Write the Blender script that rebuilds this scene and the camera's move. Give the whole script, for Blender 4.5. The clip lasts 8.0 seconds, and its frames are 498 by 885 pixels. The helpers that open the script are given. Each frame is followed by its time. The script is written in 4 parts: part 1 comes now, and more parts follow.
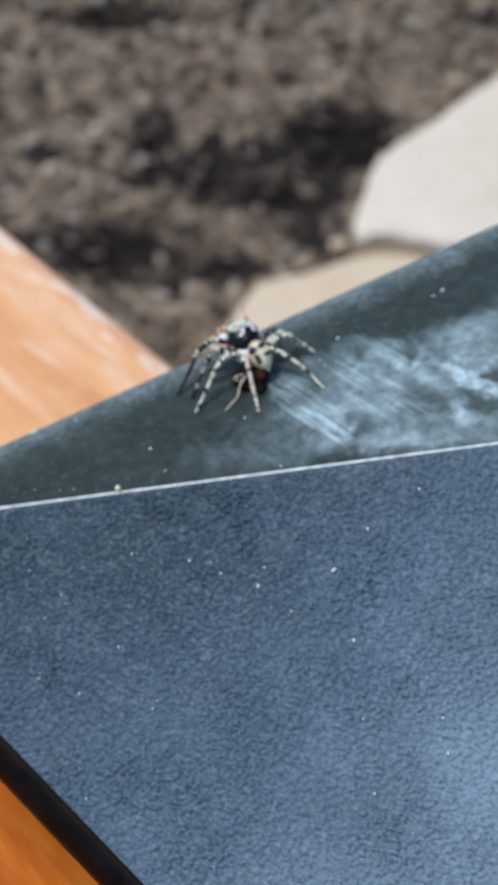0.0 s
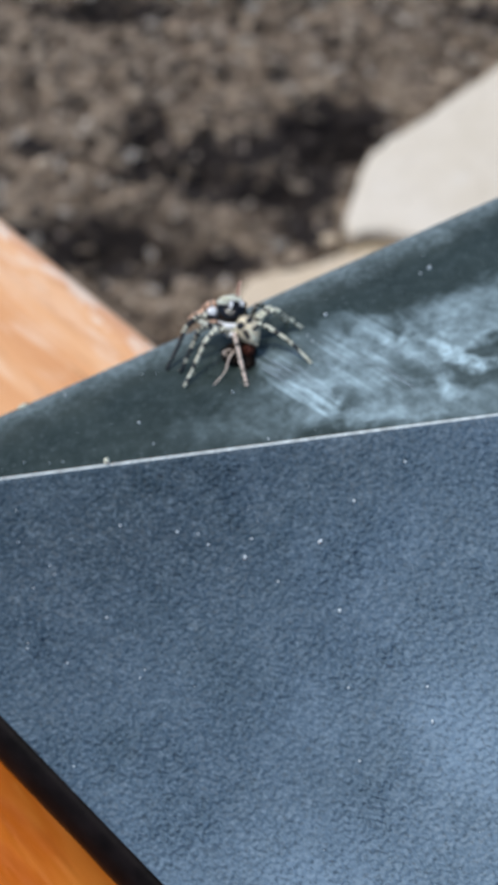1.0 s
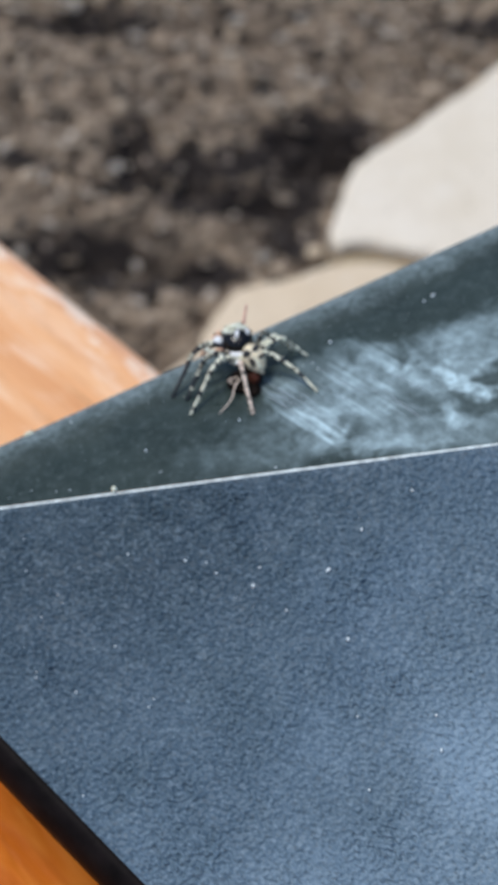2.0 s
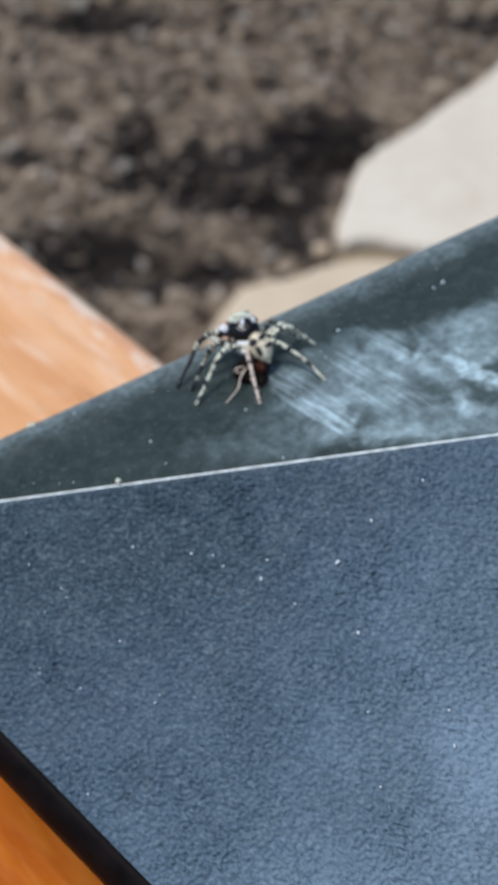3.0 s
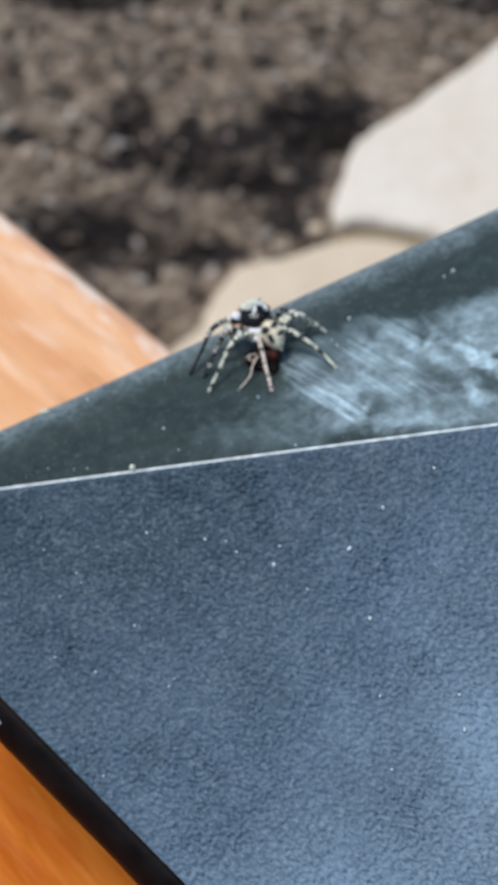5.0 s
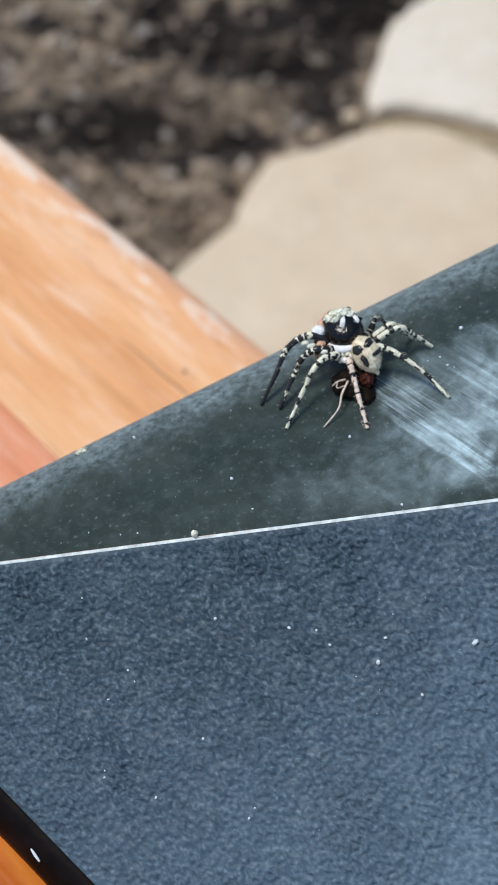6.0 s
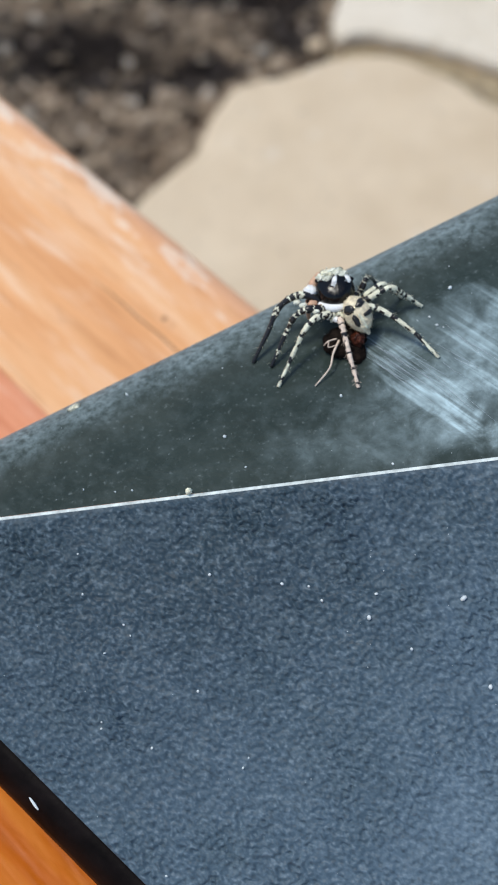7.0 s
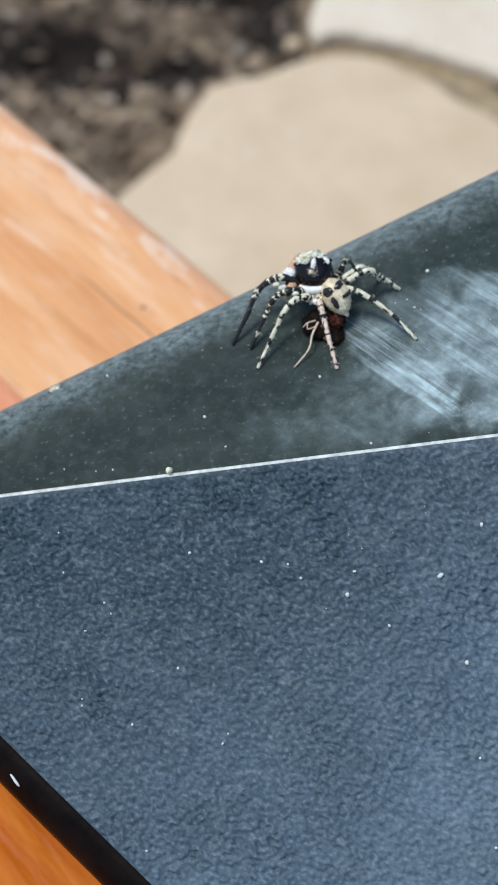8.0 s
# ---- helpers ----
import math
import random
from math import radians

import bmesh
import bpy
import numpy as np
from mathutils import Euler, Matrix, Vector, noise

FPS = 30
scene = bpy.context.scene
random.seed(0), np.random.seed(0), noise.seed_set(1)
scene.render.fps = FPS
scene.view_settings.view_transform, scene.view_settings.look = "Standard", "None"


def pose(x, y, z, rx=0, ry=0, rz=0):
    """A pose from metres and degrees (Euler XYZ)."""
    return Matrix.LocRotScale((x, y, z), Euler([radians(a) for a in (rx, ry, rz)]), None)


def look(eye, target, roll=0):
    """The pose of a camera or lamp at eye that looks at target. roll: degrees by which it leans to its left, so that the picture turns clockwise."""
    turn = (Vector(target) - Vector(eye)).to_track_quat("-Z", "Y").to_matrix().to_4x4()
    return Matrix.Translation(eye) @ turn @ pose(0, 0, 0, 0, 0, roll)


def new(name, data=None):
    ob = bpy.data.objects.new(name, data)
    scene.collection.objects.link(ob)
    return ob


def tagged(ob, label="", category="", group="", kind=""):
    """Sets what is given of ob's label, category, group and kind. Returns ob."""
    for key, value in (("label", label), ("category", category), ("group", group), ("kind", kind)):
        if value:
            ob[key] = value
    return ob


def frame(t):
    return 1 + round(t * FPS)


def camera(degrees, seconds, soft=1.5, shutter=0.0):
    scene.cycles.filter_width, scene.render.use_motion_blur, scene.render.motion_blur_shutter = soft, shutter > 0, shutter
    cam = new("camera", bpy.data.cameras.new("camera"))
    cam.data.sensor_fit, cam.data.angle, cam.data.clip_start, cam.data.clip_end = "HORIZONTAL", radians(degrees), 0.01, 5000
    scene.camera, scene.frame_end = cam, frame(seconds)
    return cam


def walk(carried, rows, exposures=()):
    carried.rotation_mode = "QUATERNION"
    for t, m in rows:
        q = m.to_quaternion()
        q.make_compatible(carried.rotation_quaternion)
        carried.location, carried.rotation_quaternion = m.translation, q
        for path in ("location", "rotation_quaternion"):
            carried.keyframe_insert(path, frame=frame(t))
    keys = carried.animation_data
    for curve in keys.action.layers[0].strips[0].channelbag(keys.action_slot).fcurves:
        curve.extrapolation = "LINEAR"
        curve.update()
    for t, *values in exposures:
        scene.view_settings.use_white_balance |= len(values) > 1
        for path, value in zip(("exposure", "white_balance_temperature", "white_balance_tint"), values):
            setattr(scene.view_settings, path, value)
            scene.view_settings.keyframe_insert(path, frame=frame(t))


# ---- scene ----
# ------------------------------------------------------------------ camera
cam = camera(22.0, 8.0, soft=1.9)
cam.data.dof.use_dof = True
cam.data.dof.focus_distance = 0.0765
cam.data.dof.aperture_fstop = 88.0
PATH = (
    (0, pose(0.00000, -0.07000, 0.85900, 42.748, -0.000, 0.000)),
    (0.2, pose(0.00064, -0.06999, 0.85827, 42.294, 0.419, -0.183)),
    (0.5, pose(-0.00009, -0.07083, 0.85855, 42.351, 0.153, 0.202)),
    (0.7, pose(0.00053, -0.07176, 0.85876, 42.266, 0.002, -0.081)),
    (1, pose(0.00024, -0.07194, 0.85840, 42.617, -0.442, -0.128)),
    (1.2, pose(0.00049, -0.07219, 0.85864, 42.617, -0.652, -0.444)),
    (1.5, pose(-0.00082, -0.07176, 0.85967, 42.976, -0.786, -0.603)),
    (1.8, pose(-0.00159, -0.07124, 0.86010, 43.075, -0.958, -0.706)),
    (2, pose(-0.00159, -0.07119, 0.85966, 43.078, -0.922, -0.689)),
    (2.2, pose(-0.00162, -0.07109, 0.85933, 43.049, -0.733, -0.809)),
    (3.3, pose(-0.00139, -0.07009, 0.85741, 43.020, -0.532, -0.592)),
    (3.5, pose(-0.00105, -0.07219, 0.85961, 43.053, -0.688, -0.524)),
    (4, pose(-0.00092, -0.07238, 0.85946, 42.947, -0.794, -0.639)),
    (4.2, pose(-0.00175, -0.07183, 0.85930, 42.934, -0.848, -0.737)),
    (4.5, pose(-0.00266, -0.07172, 0.86031, 42.660, -0.975, -0.643)),
    (4.7, pose(-0.00312, -0.07158, 0.86015, 42.361, -1.057, -0.662)),
    (5.8, pose(-0.00281, -0.05413, 0.85134, 39.062, 0.697, -0.767)),
    (6, pose(-0.00605, -0.04842, 0.84989, 37.067, 0.996, -0.598)),
    (6.3, pose(-0.00748, -0.04830, 0.85175, 35.268, 0.559, -0.574)),
    (6.5, pose(-0.00802, -0.04691, 0.85155, 34.089, 0.583, -1.151)),
    (6.7, pose(-0.00791, -0.04727, 0.85150, 33.602, -0.297, -1.444)),
    (7, pose(-0.00807, -0.04769, 0.85188, 33.985, -0.565, -1.461)),
    (7.2, pose(-0.00823, -0.04759, 0.85176, 33.983, -0.803, -1.742)),
    (7.5, pose(-0.00789, -0.04837, 0.85089, 34.211, -1.233, -1.667)),
    (7.8, pose(-0.00767, -0.04892, 0.85153, 34.055, -1.334, -2.033)),
    (8, pose(-0.00834, -0.04917, 0.85186, 33.979, -1.497, -1.986)),
)
walk(cam, PATH, ((0.0, 0.03, 6190, 8), (0.6, 0.0, 6270, 8), (1.0, 0.01, 6290, 8), (1.5, 0.06, 6290, 8), (2.2, 0.03, 6290, 8), (3.5, -0.06, 6290, 8), (4.0, 0.02, 6270, 8), (4.6, 0.08, 6270, 8), (6.0, 0.06, 6420, 7), (6.5, -0.02, 6500, 6), (7.0, 0.03, 6500, 6), (8.0, 0.04, 6480, 6)))

# ------------------------------------------------------------------ light
SUN_AZ, SUN_EL = radians(-82), radians(69)      # azimuth from +y towards +x
world = bpy.data.worlds.new("world")
scene.world = world
world.use_nodes = True
wn = world.node_tree.nodes
sky = wn.new("ShaderNodeTexSky")
sky.sky_type = "NISHITA"
sky.sun_disc = False
sky.sun_elevation, sky.sun_rotation = SUN_EL, SUN_AZ
wn["Background"].inputs["Strength"].default_value = 0.15
world.node_tree.links.new(sky.outputs[0], wn["Background"].inputs["Color"])
sun = new("sun", bpy.data.lights.new("sun", "SUN"))
sun.data.energy, sun.data.angle, sun.data.color = 2.3, radians(16), (1.0, 0.945, 0.87)
sun_way = Vector((math.sin(SUN_AZ) * math.cos(SUN_EL), math.cos(SUN_AZ) * math.cos(SUN_EL), math.sin(SUN_EL)))
sun.matrix_world = look(sun_way * 3, (0, 0, 0))


# ------------------------------------------------------------------ materials
class Mat:
    """A node material with a few shorthands; coordinates are the object's own, in metres."""

    def __init__(self, name, rough=0.5, spec=0.5, metal=0.0):
        self.m = bpy.data.materials.new(name)
        self.m.use_nodes = True
        self.nt = self.m.node_tree
        self.b = self.nt.nodes["Principled BSDF"]
        self.b.inputs["Roughness"].default_value = rough
        self.b.inputs["Specular IOR Level"].default_value = spec
        self.b.inputs["Metallic"].default_value = metal
        self.co = self.nt.nodes.new("ShaderNodeTexCoord").outputs["Object"]
        self.last_bump = None

    def link(self, a, b):
        self.nt.links.new(a, b)

    def node(self, kind, **sockets):
        n = self.nt.nodes.new("ShaderNode" + kind)
        for k, v in sockets.items():
            s = n.inputs[k]
            if isinstance(v, bpy.types.NodeSocket):
                self.link(v, s)
            else:
                s.default_value = v
        return n

    def mapping(self, scale=(1, 1, 1), turn=(0, 0, 0), move=(0, 0, 0)):
        return self.node("Mapping", Vector=self.co, Scale=scale, Rotation=[radians(a) for a in turn], Location=move).outputs[0]

    def noise(self, scale, detail=3.0, rough=0.5, co=None, distort=0.0):
        return self.node("TexNoise", Vector=co or self.co, Scale=scale, Detail=detail, Roughness=rough, Distortion=distort).outputs["Fac"]

    def ramp(self, fac, stops):
        n = self.node("ValToRGB", Fac=fac)
        e = n.color_ramp.elements
        while len(e) < len(stops):
            e.new(0.5)
        for el, (p, c) in zip(e, stops):
            el.position = p
            el.color = (*c, 1) if len(c) == 3 else c
        return n.outputs[0]

    def grey(self, fac, a, b, lo=0.0, hi=1.0):
        return self.node("MapRange", **{"Value": fac, "From Min": a, "From Max": b, "To Min": lo, "To Max": hi}).outputs[0]

    def mix(self, fac, a, b):
        n = self.nt.nodes.new("ShaderNodeMix")
        n.data_type = "RGBA"
        for s, v in ((n.inputs["Factor"], fac), (n.inputs["A"], a), (n.inputs["B"], b)):
            if isinstance(v, bpy.types.NodeSocket):
                self.link(v, s)
            else:
                s.default_value = (*v, 1) if isinstance(v, tuple) else v
        return n.outputs["Result"]

    def math(self, op, a, b=0.0):
        n = self.nt.nodes.new("ShaderNodeMath")
        n.operation = op
        for s, v in zip(n.inputs, (a, b)):
            if isinstance(v, bpy.types.NodeSocket):
                self.link(v, s)
            else:
                s.default_value = v
        return n.outputs[0]

    def color(self, c):
        if isinstance(c, tuple):
            self.b.inputs["Base Color"].default_value = (*c, 1)
        else:
            self.link(c, self.b.inputs["Base Color"])
        return self

    def rough(self, r):
        self.link(r, self.b.inputs["Roughness"])
        return self

    def bump(self, height, dist, strength=1.0):
        n = self.node("Bump", Height=height, Distance=dist, Strength=strength)
        if self.last_bump:
            self.link(self.last_bump, n.inputs["Normal"])
        self.last_bump = n.outputs[0]
        self.link(self.last_bump, self.b.inputs["Normal"])
        return self


def plastic_grained():
    m = Mat("grained_plastic", 0.42, 0.16)
    film = m.noise(26, 3, 0.5, m.mapping(move=(0.03, 0.055, 0.0)))
    cloud = m.noise(110, 4, 0.6)
    fine = m.noise(700, 3, 0.6)
    # brighter towards the foot of the slope: sky sheen put into the colour
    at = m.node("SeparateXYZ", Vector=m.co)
    sky_sheen = m.grey(m.math("SUBTRACT", m.math("MULTIPLY", at.outputs[0], 0.45), at.outputs[1]), 0.008, 0.044, -0.10, 0.46)
    film = m.math("ADD", film, sky_sheen)
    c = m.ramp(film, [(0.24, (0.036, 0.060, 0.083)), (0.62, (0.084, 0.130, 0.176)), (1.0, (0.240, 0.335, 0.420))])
    c = m.mix(m.grey(cloud, 0.38, 0.68, 0.0, 0.34), c, (0.036, 0.060, 0.072))
    c = m.mix(m.grey(fine, 0.5, 0.8, 0, 0.22), c, (0.22, 0.28, 0.31))
    # the grain's dark pits and bright glints, put into the colour as speckle
    drawn = m.node("Mapping", Vector=m.mapping((1, 1, 1), (0, 0, 24)), Scale=(2900, 3700, 3300)).outputs[0]
    speckle = m.noise(1.0, 1.4, 0.5, drawn)
    c = m.mix(m.grey(speckle, 0.28, 0.47, 0.40, 0.0), c, (0.014, 0.022, 0.030))
    c = m.mix(m.grey(speckle, 0.54, 0.72, 0.0, 0.24), c, (0.30, 0.39, 0.47))
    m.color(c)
    m.rough(m.grey(m.noise(160, 3), 0.3, 0.7, 0.40, 0.54))
    m.bump(m.noise(520, 2, 0.5), 0.00015, 0.35)
    m.bump(m.noise(7000, 2, 0.5), 0.00003, 0.8)
    return m.m


# wiped dust and old silk on the smooth top: x, y, half-length, half-width in mm, turn, strength
STREAKS = ((25.8, 6.7, 5.2, 1.2, -47, 0.64), (26.8, 4.3, 3.0, 0.9, -45, 0.45), (30.4, 7.8, 5.0, 2.2, -50, 0.32), (32.6, 11.4, 2.6, 1.2, -50, 0.35))
HAZE = ((22.8, 2.4, 6.5, 2.2, 6, 0.14), (31.0, 3.6, 6.5, 3.0, -15, 0.23), (28.5, 10.2, 5.0, 2.6, 20, 0.23), (33.5, 8.9, 7.0, 3.2, 20, 0.29), (41.0, 11.5, 7.0, 3.0, 24, 0.50), (39.5, 1.6, 9.0, 1.9, 0, 0.40), (32.0, 5.5, 11.0, 4.2, 8, 0.16))
BLOTS = ((37.4, 8.2, 1.3, 0.65, -50, 0.7), (38.6, 6.9, 1.3, 0.8, -40, 0.8), (39.9, 5.6, 1.2, 0.9, -50, 0.8), (41.6, 5.6, 1.8, 0.7, 5, 0.7), (37.6, 4.6, 0.7, 1.2, 10, 0.35), (38.0, 2.9, 0.9, 0.9, 10, 0.35), (42.0, 8.2, 2.4, 0.5, 14, 0.35))


def smear(m, spots, ragged):
    """How thick the smears lie, 0 to 1, from a list of soft-edged, slanting ovals."""
    at = m.node("SeparateXYZ", Vector=m.co)
    total = None
    for x, y, a, b, turn, strength in spots:
        px, py = m.math("SUBTRACT", at.outputs[0], x * 0.001), m.math("SUBTRACT", at.outputs[1], y * 0.001)
        c, k = math.cos(radians(turn)), math.sin(radians(turn))
        u = m.math("ADD", m.math("MULTIPLY", px, c * 1000 / a), m.math("MULTIPLY", py, k * 1000 / a))
        w = m.math("ADD", m.math("MULTIPLY", px, -k * 1000 / b), m.math("MULTIPLY", py, c * 1000 / b))
        d = m.math("ADD", m.math("ADD", m.math("MULTIPLY", u, u), m.math("MULTIPLY", w, w)), ragged)
        fall = m.node("MapRange", **{"Value": d, "From Min": -0.3, "From Max": 1.9, "To Min": strength, "To Max": 0.0})
        fall.interpolation_type = "SMOOTHSTEP"
        total = m.math("ADD", total, fall.outputs[0]) if total else fall.outputs[0]
    return total


def plastic_smooth():
    m = Mat("smooth_plastic", 0.36, 0.24)
    cloud = m.noise(130, 4, 0.6)
    mottle = m.noise(900, 4, 0.65)
    c = m.ramp(cloud, [(0.3, (0.015, 0.024, 0.019)), (0.75, (0.034, 0.048, 0.041))])
    c = m.mix(m.grey(mottle, 0.45, 0.72, 0.0, 0.30), c, (0.09, 0.115, 0.112))
    c = m.mix(m.grey(m.noise(2600, 3, 0.65), 0.56, 0.76, 0.0, 0.28), c, (0.15, 0.185, 0.18))
    turned = m.mapping((1, 1, 1), (0, 0, 48))
    hairs = m.noise(1.0, 2, 0.6, m.node("Mapping", Vector=turned, Scale=(110, 2600, 90)).outputs[0])
    wide = m.noise(1.0, 3, 0.6, m.node("Mapping", Vector=turned, Scale=(120, 620, 90)).outputs[0])
    ragged = m.grey(m.noise(420, 4, 0.65, None, 0.5), 0.2, 0.8, -1.1, 1.1)
    strokes = m.math("MULTIPLY", m.grey(wide, 0.40, 0.60, 0.30, 1.25), m.grey(hairs, 0.42, 0.58, 0.18, 1.55))
    veil = m.math("MULTIPLY", m.math("MULTIPLY", smear(m, STREAKS, ragged), 0.80), strokes)
    veil = m.math("ADD", veil, m.math("MULTIPLY", smear(m, HAZE, ragged), m.math("MULTIPLY", m.grey(wide, 0.34, 0.64, 0.75, 1.15), m.grey(mottle, 0.3, 0.7, 0.50, 1.05))))
    veil = m.math("MINIMUM", m.math("ADD", veil, m.math("MULTIPLY", smear(m, BLOTS, ragged), m.grey(m.noise(520, 4, 0.7), 0.38, 0.60, 0.15, 1.0))), 1.0)
    c = m.mix(veil, c, (0.46, 0.60, 0.64))
    # dusty rounded back edge, with its pale sky reflection put into the colour
    plane = m.node("SeparateXYZ", Vector=m.co)
    rim_noise = m.grey(m.noise(300, 4, 0.6), 0.2, 0.8, -0.0018, 0.0018)
    rim = m.math("SUBTRACT", plane.outputs[1], m.math("MULTIPLY", plane.outputs[0], 0.437))
    dusty_sheen = m.math("MULTIPLY", m.grey(m.math("ADD", rim, rim_noise), 0.0034, 0.0072), m.grey(m.noise(1700, 5, 0.75), 0.38, 0.66, 0.08, 0.80))
    c = m.mix(dusty_sheen, c, (0.31, 0.39, 0.41))
    matt = m.math("MAXIMUM", veil, m.grey(rim, 0.0015, 0.0055))
    speck = m.noise(2600, 2, 0.7)
    c = m.mix(m.grey(speck, 0.64, 0.76, 0, 0.32), c, (0.25, 0.29, 0.29))
    m.color(c)
    m.rough(m.math("ADD", m.grey(m.noise(240, 3), 0.3, 0.7, 0.24, 0.36), m.math("MULTIPLY", matt, 0.36)))
    m.bump(m.noise(2400, 3, 0.6), 0.00004, 0.6)
    m.bump(hairs, 0.00003, 0.4)
    # a thin even coat of dust that shows at a slant
    m.b.inputs["Sheen Weight"].default_value = 0.25
    m.b.inputs["Sheen Roughness"].default_value = 0.45
    m.b.inputs["Sheen Tint"].default_value = (0.72, 0.86, 0.92, 1)
    return m.m


def plain(name, c, rough=0.5, spec=0.5, spread=0.3, scale=400, relief=0.0, relief_scale=2000):
    m = Mat(name, rough, spec)
    lo = tuple(x * (1 - spread) for x in c)
    hi = tuple(min(1, x * (1 + spread)) for x in c)
    m.color(m.ramp(m.noise(scale, 4, 0.6), [(0.3, lo), (0.7, hi)]))
    if relief:
        m.bump(m.noise(relief_scale, 3), relief)
    return m.m


def wood(name, dark, mid, light, pale, gloss=0.28, cracked=False):
    m = Mat(name, 0.38, gloss)
    info = m.nt.nodes.new("ShaderNodeObjectInfo").outputs["Random"]
    shift = m.node("CombineXYZ", X=m.math("MULTIPLY", info, 3.0), Y=info, Z=info).outputs[0]
    add = m.nt.nodes.new("ShaderNodeVectorMath")
    m.link(m.co, add.inputs[0])
    m.link(shift, add.inputs[1])
    co = m.node("Mapping", Vector=add.outputs[0], Scale=(14, 210, 60)).outputs[0]
    grain = m.noise(1.0, 5, 0.62, co, 0.6)
    co2 = m.node("Mapping", Vector=add.outputs[0], Scale=(60, 1300, 300)).outputs[0]
    pores = m.noise(1.0, 3, 0.6, co2)
    c = m.ramp(grain, [(0.28, dark), (0.5, mid), (0.72, light)])
    c = m.mix(m.grey(pores, 0.60, 0.76, 0, 0.40), c, tuple(a * 0.55 for a in dark))
    worn = m.noise(330, 4, 0.65, m.node("Mapping", Vector=add.outputs[0], Scale=(0.16, 1, 1)).outputs[0])
    c = m.mix(m.grey(worn, 0.52, 0.64, 0, 0.30), c, pale)
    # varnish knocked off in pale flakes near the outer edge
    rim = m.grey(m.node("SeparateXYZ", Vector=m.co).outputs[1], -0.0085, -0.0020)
    # first the rounded edge's pinkish highlight, put into the colour
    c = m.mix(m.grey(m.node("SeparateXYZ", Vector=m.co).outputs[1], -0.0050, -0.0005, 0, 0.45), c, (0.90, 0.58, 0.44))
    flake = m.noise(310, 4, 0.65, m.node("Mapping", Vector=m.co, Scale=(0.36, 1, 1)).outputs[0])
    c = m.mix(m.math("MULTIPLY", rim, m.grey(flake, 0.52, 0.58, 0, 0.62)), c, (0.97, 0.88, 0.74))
    # ridges of raised grain, rubbed pale on their crests, with a dark furrow beside each
    ridge = m.noise(1.0, 3, 0.6, m.node("Mapping", Vector=add.outputs[0], Scale=(70, 430, 120)).outputs[0], 0.4)
    c = m.mix(m.grey(ridge, 0.56, 0.68, 0, 0.45), c, pale)
    c = m.mix(m.grey(ridge, 0.30, 0.42, 0.40, 0), c, tuple(a * 0.75 for a in dark))
    knots = m.noise(150, 1, 0.5)
    c = m.mix(m.grey(knots, 0.80, 0.84, 0, 0.8), c, (0.10, 0.03, 0.01))
    if cracked:
        # a hairline split along the grain and one pin knot
        here = m.node("SeparateXYZ", Vector=m.co)
        sway = m.grey(m.noise(120, 2), 0.0, 1.0, -0.0006, 0.0006)
        off = m.math("ABSOLUTE", m.math("ADD", m.math("ADD", here.outputs[1], 0.0119), sway))
        split = m.math("MULTIPLY", m.grey(off, 0.00007, 0.00020, 1, 0), m.math("MULTIPLY", m.grey(here.outputs[0], -0.0150, -0.0110), m.grey(here.outputs[0], 0.0000, 0.0030, 1, 0)))
        px, py = m.math("ADD", here.outputs[0], 0.0048), m.math("ADD", here.outputs[1], 0.0099)
        pin = m.grey(m.math("ADD", m.math("MULTIPLY", px, px), m.math("MULTIPLY", py, py)), 0.00000004, 0.00000014, 1, 0)
        c = m.mix(m.math("MULTIPLY", m.math("MAXIMUM", split, pin), 0.6), c, (0.07, 0.02, 0.01))
    m.color(c)
    m.rough(m.grey(worn, 0.3, 0.7, 0.30, 0.55))
    m.bump(grain, 0.0003, 0.5)
    m.bump(worn, 0.0002, 0.6)
    m.bump(ridge, 0.0004, 0.6)
    m.bump(pores, 0.00012, 0.6)
    return m.m


# where the soil's hollows get their shade as a darker colour: x, y, radii
SHADED_HOLLOWS = ((-0.110, 1.215, 0.026, 0.055), (-0.065, 1.160, 0.060, 0.036), (0.000, 1.120, 0.065, 0.038), (0.020, 1.190, 0.035, 0.030), (0.095, 1.225, 0.050, 0.065), (0.145, 1.250, 0.034, 0.045), (0.070, 1.130, 0.040, 0.050), (0.070, 1.045, 0.028, 0.040), (-0.165, 1.025, 0.090, 0.036), (-0.120, 0.985, 0.050, 0.030), (-0.035, 0.985, 0.050, 0.022), (-0.178, 1.51, 0.08, 0.03), (0.34, 1.49, 0.06, 0.03), (-0.235, 1.180, 0.022, 0.016))


